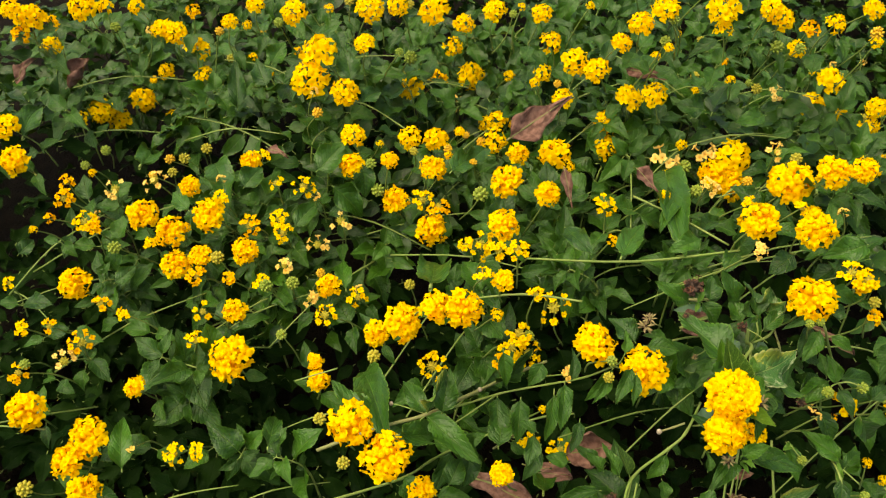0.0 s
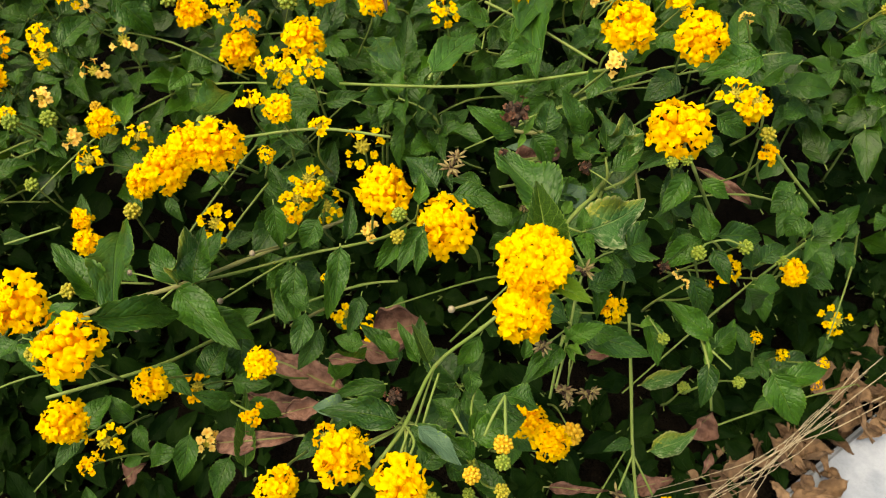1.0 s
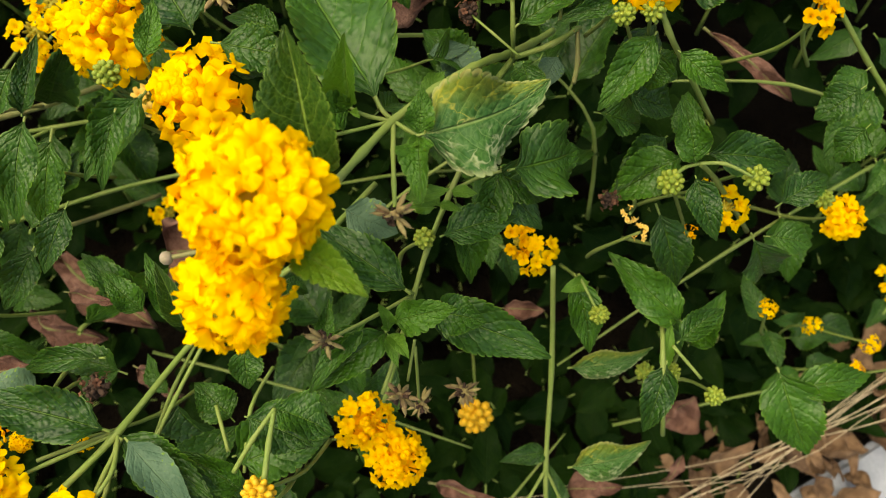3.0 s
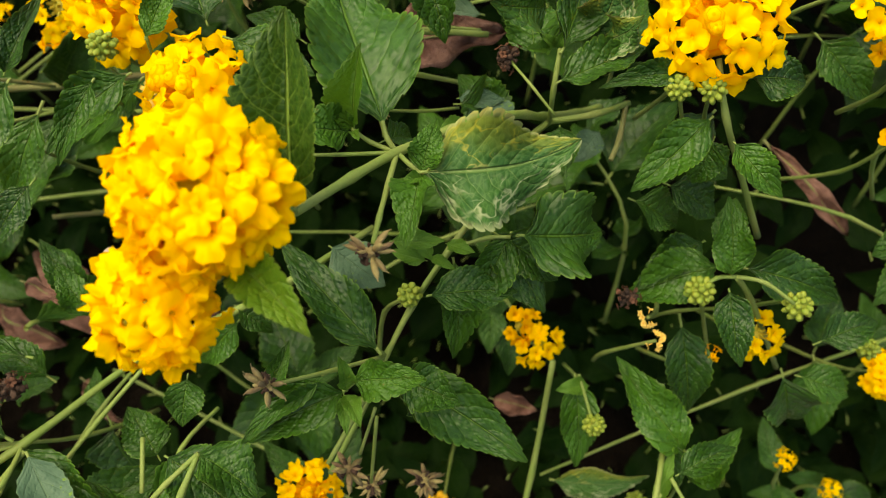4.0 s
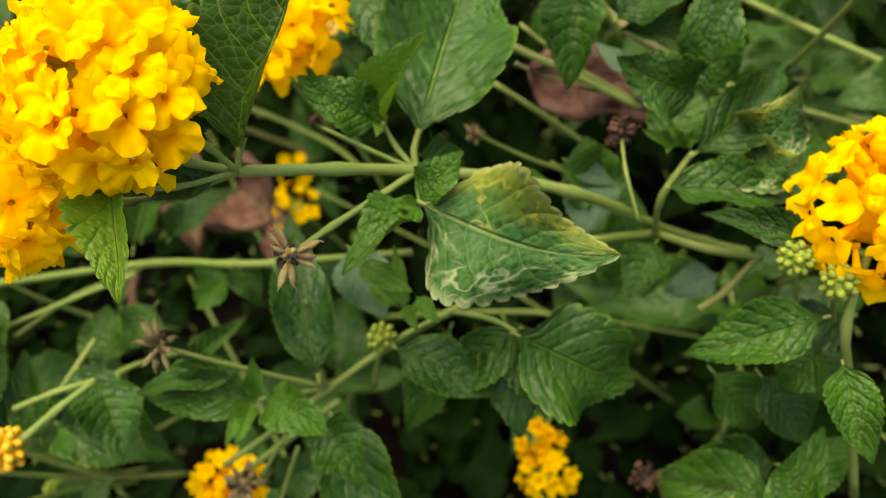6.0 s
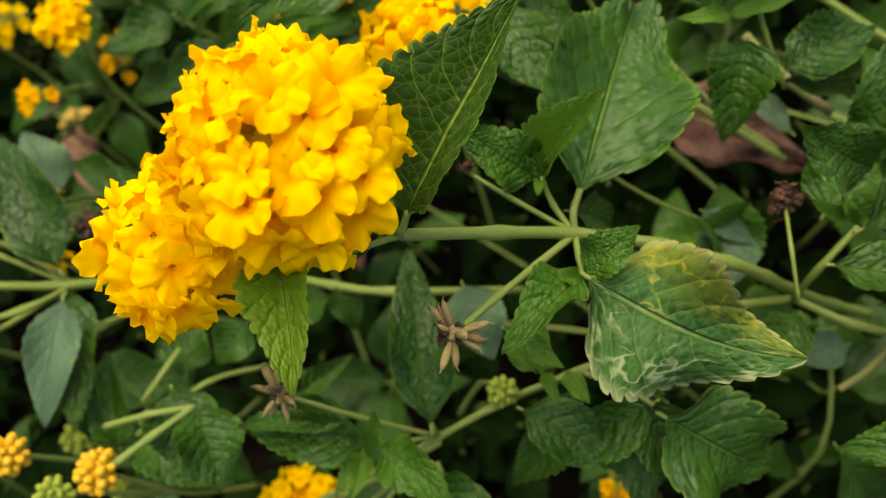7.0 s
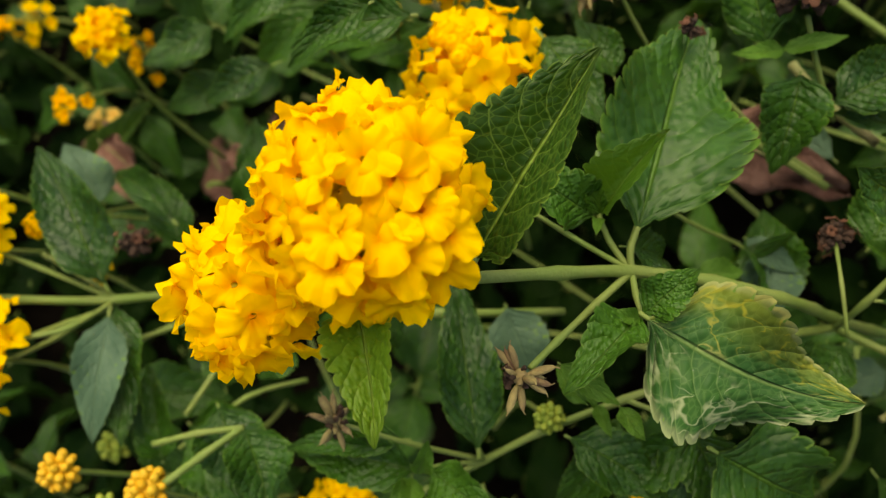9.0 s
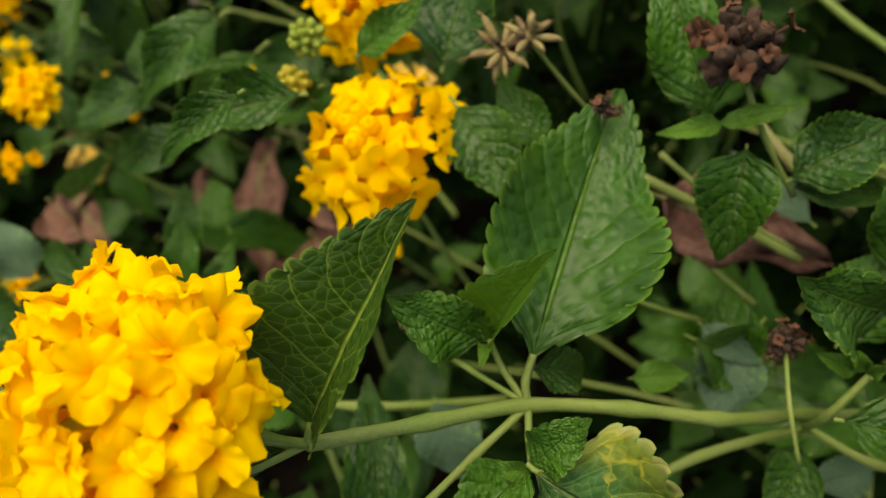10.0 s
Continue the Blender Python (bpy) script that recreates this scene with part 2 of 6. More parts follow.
def leaf_data(width, fold, curl, tip_turn, wave, rows, cols, teeth, seed, under, taper=0.0):
    """A toothed ovate leaf along +y from 0 to 1: vertices, faces, material numbers, uvs."""
    rng = random.Random(seed)
    ph = rng.uniform(0, 6)
    verts, uvs = [], []
    for i in range(rows + 1):
        s = i / rows
        half = 0.5 * (math.sin(math.pi * min(1, s ** 0.72)) ** 0.85 if 0 < s < 1 else 0.0) * (1.0 - 0.12 * s) * min(1.0, 0.35 + 4.5 * s)
        for j in range(-cols, cols + 1):
            a = j / cols
            u = max(0.0, min(1.0, (s - 0.36) / 0.34))
            h = max(half * (1.0 - taper * (1.0 if a < 0 else 0.3) * u * u * (3 - 2 * u)), 0.012 if i < rows else 0.002)
            if abs(j) == cols:
                h *= 1.0 + teeth * ((-0.6, 0.25, 0.6, 0.35)[i % 4] if rows > 30 else (i % 2) - 0.5) * (0.7 + 0.6 * noise.noise((s * 5, a * 3, seed)))
            x = a * h
            y = s + (0.006 * (i % 4) - 0.008 if abs(j) == cols and rows > 30 and i < rows else 0.0)
            x *= width
            up = fold * abs(x) ** 0.95 - curl * s * s + wave * math.sin(s * 9 + ph + (1.5 if a > 0 else 0)) * abs(a) * abs(x)
            up += 0.0045 * math.sin((s * 7 - abs(a) * 2.0 + ph + (0.4 if a > 0 else 0)) * 2 * math.pi) * min(1, 5 * half) * (0.3 + abs(a)) + 0.030 * noise.noise((s * 2.6, a * 1.6 + ph, seed)) * min(1, 4 * half)
            verts.append((x + tip_turn * s ** 3, y, up))
            uvs.append((0.5 + 0.5 * a, s))
    w = 2 * cols + 1
    faces, fm = [], []
    for i in range(rows):
        for j in range(w - 1):
            k = i * w + j
            faces.append((k, k + 1, k + w + 1, k + w))
            fm.append(0)
    if under:
        n0 = len(verts)
        verts += [(x, y, z - 0.006) for x, y, z in verts]
        uvs += list(uvs)
        faces += [tuple(n0 + v for v in reversed(f)) for f in faces]
        fm += [1] * (len(fm))
    # petiole: a short tube behind the blade
    n0 = len(verts)
    for i, (y, z, r) in enumerate(((0.06, -0.012, 0.010), (-0.03, -0.012, 0.014), (-0.13 if not under else -0.06, -0.03, 0.016))):
        for k in range(5):
            t = 2 * math.pi * k / 5
            verts.append((r * math.cos(t), y, z + r * math.sin(t)))
            uvs.append((0.5, 0.0))
    for i in range(2):
        for k in range(5):
            faces.append((n0 + i * 5 + k, n0 + i * 5 + (k + 1) % 5, n0 + i * 5 + 5 + (k + 1) % 5, n0 + i * 5 + 5 + k))
            fm.append(2 if under else 1)
    return verts, faces, fm, uvs


LEAF_KINDS = {
    # name: (count, fold, curl, tip turn, wave, rows, cols, teeth, material, two-sided)
    "plain": (6, 0.35, 0.16, 0.05, 0.35, 24, 3, 0.13, LEAF, False),
    "big": (5, 0.38, 0.14, 0.06, 0.45, 64, 5, 0.09, LEAF, True),
    "cup": (4, 0.75, 0.24, 0.08, 0.45, 48, 4, 0.11, LEAF, True),
    "vee": (2, 0.70, 0.14, 0.03, 0.40, 76, 6, 0.095, LEAF, True),
    "folded": (1, 1.6, 0.08, 0.0, 0.15, 76, 6, 0.10, LEAF_FOLD, False),
    "tucked": (1, 2.0, 0.30, 0.05, 0.30, 44, 4, 0.12, LEAF_TUCK, False),
    "bract": (1, 1.5, 0.30, 0.08, 0.35, 52, 5, 0.14, LEAF_BRACT, False),
    "fresh": (3, 0.55, 0.18, 0.06, 0.45, 44, 4, 0.12, LEAF_FRESH, True),
    "young": (3, 0.55, 0.10, 0.06, 0.45, 36, 4, 0.11, LEAF_YOUNG, True),
    "pale": (2, 0.30, 0.12, 0.05, 0.30, 20, 4, 0.08, LEAF_PALE, True),
    "mined": (1, 0.20, -0.10, -0.20, 0.75, 60, 8, 0.09, LEAF_MINED, True),
}
LEAF_MESHES = {}


def leaf_mesh(kind, ratio, seed):
    """One of a few shared leaf meshes of that kind, near that width to length."""
    count, fold, curl, turn, wave, rows, cols, teeth, mat, under = LEAF_KINDS[kind]
    step = 0.12 if kind in ("plain",) else 0.06
    ratio = max(0.26, min(0.86, round(ratio / step) * step))
    key = (kind, round(ratio, 2), seed % count)
    if key not in LEAF_MESHES:
        v = seed % count
        data = leaf_data(ratio, fold * (0.7 + 0.25 * v), curl * (0.4 + 0.5 * v), turn * (-1) ** v, wave, rows, cols, teeth, v + 10, under, 0.30 if kind == "mined" else 0.0)
        mats = [mat, LEAF_UNDER, STEM] if under else [mat, STEM]
        LEAF_MESHES[key] = mesh_of("leaf_" + kind, data[0], data[1], mats, data[2], data[3])
    return LEAF_MESHES[key]


def part(name, data, parent, m=None, label=""):
    ob = new(name, data)
    ob.parent = parent
    if m is not None:
        ob.matrix_basis = m
    if label:
        ob["label"] = label
    return ob


def basis(origin, y, z, scale=1.0):
    """A pose with its y axis along y, its z axis near z."""
    y = Vector(y).normalized()
    z = Vector(z)
    z = (z - y * z.dot(y)).normalized()
    x = y.cross(z)
    m = Matrix((x, y, z)).transposed().to_4x4()
    return Matrix.Translation(origin) @ m @ Matrix.Scale(scale, 4)


def outward(origin, z, spin=0.0, scale=1.0):
    """A pose with its z axis along z."""
    q = Vector(z).to_track_quat("Z", "Y").to_matrix().to_4x4()
    return Matrix.Translation(origin) @ q @ Matrix.Rotation(spin, 4, "Z") @ Matrix.Scale(scale, 4)


def tube(points, r0, r1, sides=7, bumpy=0.06, seed=0):
    """A tapered, slightly uneven tube through the points, smoothed."""
    rng = random.Random(seed)
    pts = [Vector(p) for p in points]
    fine = []
    for i in range(len(pts) - 1):
        a, b, c, d = pts[max(i - 1, 0)], pts[i], pts[i + 1], pts[min(i + 2, len(pts) - 1)]
        for k in range(4):
            t = k / 4
            fine.append(0.5 * ((2 * b) + (c - a) * t + (2 * a - 5 * b + 4 * c - d) * t * t + (3 * b - a - 3 * c + d) * t ** 3))
    fine.append(pts[-1])
    verts, faces = [], []
    n = len(fine)
    side = Vector((0.3, 0.5, 0.8)).normalized()
    for i, p in enumerate(fine):
        d = (fine[min(i + 1, n - 1)] - fine[max(i - 1, 0)])
        d = d.normalized() if d.length > 1e-9 else Vector((0, 0, 1))
        side = (side - d * side.dot(d))
        side = side.normalized() if side.length > 1e-6 else d.orthogonal().normalized()
        up = d.cross(side)
        r = (r0 + (r1 - r0) * i / (n - 1)) * (1 + rng.uniform(-bumpy, bumpy)) * (1.22 if i % 4 == 0 and 0 < i < n - 1 else 1.0)
        for k in range(sides):
            t = 2 * math.pi * k / sides
            verts.append(tuple(p + side * (r * math.cos(t)) + up * (r * math.sin(t))))
    for i in range(n - 1):
        for k in range(sides):
            a, b = i * sides + k, i * sides + (k + 1) % sides
            faces.append((a, b, b + sides, a + sides))
    faces.append(tuple(range(sides))[::-1])
    faces.append(tuple((n - 1) * sides + k for k in range(sides)))
    return verts, faces


def floret_data(seed, around, rings, tube_len=0.9):
    """One open floret facing +z, about radius 1: four or five blunt lobes round a throat, on a tube."""
    rng = random.Random(seed)
    lobes = rng.choice((4, 4, 5))
    gaps = [rng.uniform(0.75, 1.25) for _ in range(lobes)]
    total = sum(gaps)
    edges = [0.0]
    for g in gaps:
        edges.append(edges[-1] + g / total)
    bend = [rng.uniform(-0.30, 0.80) for _ in range(lobes)]
    size = [rng.uniform(0.84, 1.10) for _ in range(lobes)]
    nick = [rng.choice((0.0, 0.03, 0.10)) for _ in range(lobes)]
    lean = [rng.uniform(-0.20, 0.20) for _ in range(lobes)]
    verts, uvs, faces = [], [], []
    for i in range(rings + 1):
        q = 0.10 + 0.90 * i / rings
        for k in range(around):
            u = k / around
            li = max(j for j in range(lobes) if edges[j] <= u + 1e-9)
            c = (u - edges[li]) / (edges[li + 1] - edges[li])
            crown = math.sin(math.pi * c)
            shape = (0.42 + 0.58 * crown ** 0.32) * size[li] - nick[li] * math.exp(-((c - 0.5) / 0.16) ** 2)
            r = q * (1 + (shape - 1) * q * q)
            # a funnel that opens into lobes whose ends and edges roll back
            z = 0.06 - 0.80 * max(0.0, 0.66 - q) ** 1.5 - bend[li] * 0.80 * max(0.0, q - 0.42) ** 1.4 * (0.3 + 0.7 * crown)
            z += 0.26 * q * q * (crown - 0.6) + lean[li] * q * math.sin(2 * math.pi * c) + 0.09 * q ** 3 * math.sin(6 * math.pi * c + 9 * bend[li])
            t = 2 * math.pi * u
            verts.append((r * math.cos(t), r * math.sin(t), z))
            uvs.append((q, u))
    for i in range(rings):
        for k in range(around):
            a, b = i * around + k, i * around + (k + 1) % around
            faces.append((a, b, b + around, a + around))
    # the tube
    n0, m = len(verts), max(5, around // 4)
    for z, r in ((-0.42, 0.17), (-0.42 - tube_len, 0.11)):
        for k in range(m):
            t = 2 * math.pi * k / m
            verts.append((r * math.cos(t), r * math.sin(t), z))
            uvs.append((0.3, k / m))
    for k in range(m):
        faces.append((n0 + k, n0 + (k + 1) % m, n0 + m + (k + 1) % m, n0 + m + k))
    return verts, faces, uvs


FLORETS = {}


def floret_mesh(mat, fine, seed):
    key = (mat.name, fine, seed % 8)
    if key not in FLORETS:
        v, f, uv = floret_data(seed % 8 + 3, *((48, 7) if fine else (24, 3)))
        FLORETS[key] = mesh_of("floret", v, f, [mat], None, uv)
    return FLORETS[key]


def blob(radius, squash, rings=5, around=8, at=(0, 0, 0), axis=(0, 0, 1)):
    """A small egg of revolution, as vertices and faces."""
    q = Vector(axis).to_track_quat("Z", "Y")
    verts, faces = [], []
    for i in range(rings + 1):
        t = math.pi * i / rings
        r = max(radius * math.sin(t), radius * 0.02)
        for k in range(around):
            p = 2 * math.pi * k / around
            verts.append(tuple(Vector(at) + q @ Vector((r * math.cos(p), r * math.sin(p), radius * squash * math.cos(t)))))
    for i in range(rings):
        for k in range(around):
            a, b = i * around + k, i * around + (k + 1) % around
            faces.append((a, a + around, b + around, b))
    return verts, faces


def join(pieces):
    verts, faces = [], []
    for v, f in pieces:
        n0 = len(verts)
        verts += v
        faces += [tuple(n0 + i for i in g) for g in f]
    return verts, faces


def dome(count, spread):
    """Unit directions spread evenly over a cap round +z, spread in degrees from the pole."""
    low = math.cos(radians(spread))
    for i in range(count):
        z = 1 - (1 - low) * (i + 0.5) / count
        t = i * 2.399963
        r = math.sqrt(max(0.0, 1 - z * z))
        yield Vector((r * math.cos(t), r * math.sin(t), z))


def egg(name, radius, squash, mat, rings=5, around=8):
    v, f = blob(radius, squash, rings, around)
    return mesh_of(name, v, f, [mat])


def bud_cluster(parent, m, mat, count, near):
    """Closed buds on a green knob, of radius 1 before m."""
    if not near:
        return tagged(part("bud_head", FAR_BUDS[mat.name], parent, m), kind="stuff")
    knob = part("bud_head", KNOBS[mat.name], parent, m)
    for d in dome(count, 122):
        d = (d + Vector([rnd.uniform(-0.09, 0.09) for _ in range(3)])).normalized()
        part("bud", BUD_EGGS[mat.name], knob, outward(d * 0.76, d, 0, rnd.uniform(0.85, 1.15)))
    return knob


def far_bud(mat):
    pieces = [blob(0.72, 0.85)] + [blob(0.23, 1.25, 4, 6, d * 0.78, d) for d in dome(22, 120)]
    v, f = join(pieces)
    return mesh_of("bud_head", v, f, [mat])


def calyx_mesh(mat, seed, length, thick, flared):
    """One curled dry calyx that points along +z."""
    rng = random.Random(seed)
    bend = Vector((rng.uniform(-.35, .35), rng.uniform(-.35, .35), rng.uniform(-0.3, 0.1)))
    end = Vector((0, 0, 0.3 + length)) + bend * length
    if mat is SPENT:
        way = Vector((bend.x, bend.y, 1.0))
        pieces = [blob(thick * 1.75, length * 0.34 / thick, 6, 7, way * (0.25 + length * 0.55), way), tube([(0, 0, 0.1), way * (0.25 + length), way * (0.3 + length * 1.2) + Vector((rng.uniform(-.1, .1), rng.uniform(-.1, .1), 0))], thick * 0.6, thick * 0.2, 5, 0.2, seed)]
    else:
        pieces = [tube([(0, 0, 0.2), (0, 0, 0.3 + length * 0.45), end], thick, thick * 1.5, 6, 0.3, seed)]
    if flared:
        pieces.append(blob(thick * 1.7, 1.1, 4, 7, end, bend))
    v, f = join(pieces)
    return mesh_of("calyx", v, f, [mat])


def spiky_head(name, parent, m, mat, count, spread, label):
    """A spent head, of radius 1 before m: a knob with curled dry calyces."""
    knob = part(name, KNOBS[mat.name], parent, m @ Matrix.Scale(0.42, 4), label)
    for d in dome(count, spread):
        d = (d + Vector([rnd.uniform(-0.33, 0.33) for _ in range(3)])).normalized()
        part("calyx", rnd.choice(CALYCES[mat.name] + (CALYCES[DRIED.name][:3] if mat is SPENT else [])), knob, outward((0, 0, 0), d, rnd.uniform(0, 6), rnd.uniform(0.7, 1.25) / 0.42))
    return knob


def core_mesh(mat, seed):
    """The green knob and yellow tubes under a head's florets, of radius 1."""
    v, f = join([blob(0.62, 0.8)] + [blob(0.11, 2.6, 4, 6, d * 0.60, d) for d in dome(16, 85)])
    return mesh_of("receptacle", v, f, [mat])


KNOBS = {m.name: egg("knob", 0.74, 0.85, m) for m in (BUD, BUD_YELLOW, BUD_ORANGE, SPENT, DRIED)}
BUD_EGGS = {m.name: egg("bud", 0.235, 1.25, m, 5, 7) for m in (BUD, BUD_YELLOW, BUD_ORANGE, PETAL)}
FAR_BUDS = {m.name: far_bud(m) for m in (BUD, BUD_YELLOW, BUD_ORANGE)}
CALYCES = {m.name: [calyx_mesh(m, i + 3, ln, th, fl and i % 2 == 0) for i in range(5)] for m, ln, th, fl in ((SPENT, 0.74, 0.078, False), (DRIED, 0.30, 0.075, False))}
CORES = {m.name: core_mesh(m, 1) for m in (BUD, BUD_YELLOW, PETAL_OLD, PETAL)}
PETALS = {"full": (PETAL, PETAL_LEMON, PETAL_LEMON), "partial": (PETAL, PETAL, PETAL_OLD), "cream": (PETAL_CREAM, PETAL_CREAM)}
LABELS = {
    "full": ("bright yellow lantana flower head in full bloom on a green stalk", "golden-yellow lantana flower head of many small open florets"),
    "partial": ("half-open orange-yellow lantana flower head with gaps between its florets",),
    "cream": ("faded cream-yellow lantana flower head with few florets",),
    "opening": ("yellow-orange lantana bud cluster about to open",),
    "bud": ("green lantana bud cluster still closed on its stalk",),
}
rnd = random.Random(7)
HEADS = []


def head(parent, centre, axis, radius, kind, mat, fine, count, spread, floret_size, name="flower_head"):
    """Florets round a knob, as one part with its florets under it. centre: the middle of the dome's visible mass."""
    axis = Vector(axis).normalized()
    loose = kind in ("partial", "cream")
    base = Vector(centre) - axis * (0.35 * radius)
    turn = outward(base, axis, rnd.uniform(0, 6))
    size = 0.92 if not loose else 0.55
    core = part(name, CORES[(BUD_YELLOW if loose or fine else PETAL).name], parent, turn @ Matrix.Scale(radius * size, 4))
    scale = 1.0 / (radius * size)
    for i, d in enumerate(dome(count, spread)):
        if kind == "full" and not fine and radius > 0.0125 and d.z > 0.90:
            for k in range(3):
                e = (d + Vector([rnd.uniform(-0.16, 0.16) for _ in range(3)])).normalized()
                part("bud", BUD_EGGS[PETAL.name], core, outward(e * rnd.uniform(0.80, 0.92), e, 0, rnd.uniform(0.6, 0.85)))
            continue
        if loose and (rnd.random() < (0.22 if kind == "partial" else 0.4) or d.z > 0.95):
            continue
        d = (d + Vector([rnd.uniform(-0.13, 0.13) for _ in range(3)])).normalized()
        at = Vector((d.x, d.y, d.z * (0.86 if not loose else 0.6))) * (rnd.uniform(0.92, 1.10) if fine else rnd.uniform(0.84, 1.12)) * radius
        tilt = (0.55 if fine else 0.5) if not loose else 0.35
        face = (d + Vector([rnd.uniform(-tilt, tilt) for _ in range(3)]) + Vector((0, 0, 0.25 if not loose else 0.8))).normalized()
        s = floret_size * rnd.uniform(0.86, 1.14) * scale
        part("floret", floret_mesh(mat, fine, rnd.randrange(8)), core, outward(at * scale, face, rnd.uniform(0, 6.28), s))
    return core


JOINED = {}


def joined_head(kind, mat):
    """A far head with its florets in one mesh, of radius 1."""
    if mat.name + kind not in JOINED:
        rng = random.Random(len(JOINED) + 3)
        verts, faces, uvs = [], [], []
        for d in dome(18, 88):
            if kind != "full" and rng.random() < 0.35:
                continue
            v, f, uv = floret_data(rng.randrange(9), 15, 2)
            face = (d + Vector([rng.uniform(-0.35, 0.35) for _ in range(3)])).normalized()
            m = outward(Vector((d.x, d.y, d.z * 0.86)) * 0.88, face, rng.uniform(0, 6), 0.34)
            n0 = len(verts)
            verts += [tuple(m @ Vector(p)) for p in v]
            faces += [tuple(n0 + i for i in g) for g in f]
            uvs += uv
        JOINED[mat.name + kind] = mesh_of("flower_head", verts, faces, [mat], None, uvs)
    return JOINED[mat.name + kind]


def leaf_pair(parent, at, along, size, spin, kinds=("plain",)):
    """Two opposite leaves at a node of a stem that runs along the given way."""
    along = Vector(along).normalized()
    a = along.orthogonal().normalized()
    a = Matrix.Rotation(spin, 3, along) @ a
    for s in (1, -1):
        y = (a * s + along * rnd.uniform(0.05, 0.6) + Vector((0, 0, rnd.uniform(-0.35, 0.15)))).normalized()
        z = (along * 0.8 + Vector((0, -0.25, 0.7)) + Vector([rnd.uniform(-0.4, 0.4) for _ in range(3)]))
        ln = size * rnd.uniform(0.7, 1.2)
        m = basis(Vector(at) + y * (0.13 * ln), y, z, ln)
        part("leaf", leaf_mesh(rnd.choice(kinds), rnd.choice((0.50, 0.58, 0.66)), rnd.randrange(60)), parent, m)


def flower(kind, x, y, z, radius, axis=None):
    """A flower head or bud cluster on its own stalk with a pair of leaves."""
    p = Vector((x, y, z))
    HEADS.append((x, y, z))
    if axis is None:
        axis = Vector((rnd.uniform(-0.35, 0.35), -0.45 + rnd.uniform(-0.3, 0.3), 0.85))
    axis = Vector(axis).normalized()
    foot = p - axis * (radius + 0.03) + Vector((rnd.uniform(-0.03, 0.03), rnd.uniform(0.0, 0.04), -0.05))
    thing = new("lantana_bud" if kind in ("bud", "opening") else "lantana_flower")
    thing.location = foot
    tagged(thing, rnd.choice(LABELS[kind]), "flower bud" if kind in ("bud", "opening") else "flower", "lantana flower heads")
    q = p - foot
    v, f = tube([(0, 0, 0), q * 0.45 + Vector((rnd.uniform(-.008, .008), rnd.uniform(-.008, .008), 0.004)), q - axis * (radius * 0.6)], 0.0011, 0.0007, 6, 0.05, x)
    part("stalk", mesh_of("stalk", v, f, [STEM]), thing)
    far = y > 0.86 or radius < 0.0075
    if kind == "bud":
        bud_cluster(thing, outward(q, axis, rnd.uniform(0, 6), radius), rnd.choice((BUD, BUD, BUD_YELLOW)), 22, y < 0.62)
    elif kind == "opening":
        bud_cluster(thing, outward(q, axis, rnd.uniform(0, 6), radius), rnd.choice((BUD_ORANGE, BUD_ORANGE, BUD_YELLOW)), 26, y < 0.62)
    elif far:
        mat = rnd.choice(PETALS[kind])
        part("flower_head", joined_head(kind, mat), thing, outward(q - axis * (0.3 * radius), axis, rnd.uniform(0, 6), radius * 1.12))
    else:
        mat = rnd.choice(PETALS[kind])
        big = radius > 0.0125
        if kind == "full":
            head(thing, q, axis, radius, kind, mat, False, 32 if big else 22, 98, radius * (0.325 if big else 0.38))
        else:
            head(thing, q, axis, radius * 0.95, kind, mat, False, 13 if big else 10, 92, min(0.0044, radius * 0.46))
    if kind not in ("bud", "opening") and (y > 0.62 or z < 0.33):
        leaf_pair(thing, q * 0.35, q, 0.034, rnd.uniform(0, 3), ("plain",))
    return thing


def branch(label):
    thing = new("lantana_branch")
    return tagged(thing, label, "plant branch", "lantana branches")


def stem(parent, points, r0, r1, look_of=""):
    v, f = tube(points, r0, r1, 8, 0.05, points[0][0])
    return part("stem", mesh_of("stem", v, f, [STEM_TAN if look_of == "tan" or r0 > 0.00155 else STEM]), parent)


def leaf(parent, base, tip, ratio, normal, kind="plain"):
    way = Vector(tip) - Vector(base)
    seed = int(abs(base[0] * 7919 + base[1] * 3571) * 100)
    label = {"mined": "leaf with pale winding insect trails", "young": "fresh light green leaf", "folded": "leaf folded along its midrib", "bract": "yellowish folded leaf", "tucked": "small leaf folded along its midrib", "fresh": "bright green toothed leaf"}.get(kind, "")
    return part("leaf", leaf_mesh(kind, ratio, seed), parent, basis(base, way, normal, way.length), label)


def creased(parent, base, tip, ratio, seen_from, turn, kind):
    """A leaf folded up along its midrib, turned by so many degrees from the way one half faces."""
    way = (Vector(tip) - Vector(base)).normalized()
    out = Vector(seen_from)
    out = (out - way * out.dot(way)).normalized()
    side = way.cross(out)
    a = radians(turn)
    return leaf(parent, base, tip, ratio, out * math.cos(a) - side * math.sin(a), kind)


def hero_head(parent, centre, axis, radius, count):
    return head(parent, centre, axis, radius, "full", PETAL, True, count, 120, 0.0066)


def spent(parent, at, root, radius):
    return spiky_head("spent_head", parent, outward(at, Vector(at) - Vector(root), 0, radius), SPENT, 27, 128, "spent flower head with dry brown calyces")


def knob(parent, at, radius):
    """The pale knob left on a bare stalk after its flowers fell."""
    v, f = blob(radius, 1.2, 6, 9, at)
    return part("bare_knob", mesh_of("bare_knob", v, f, [KNOB]), parent, None, "pale knob of a bare stalk")


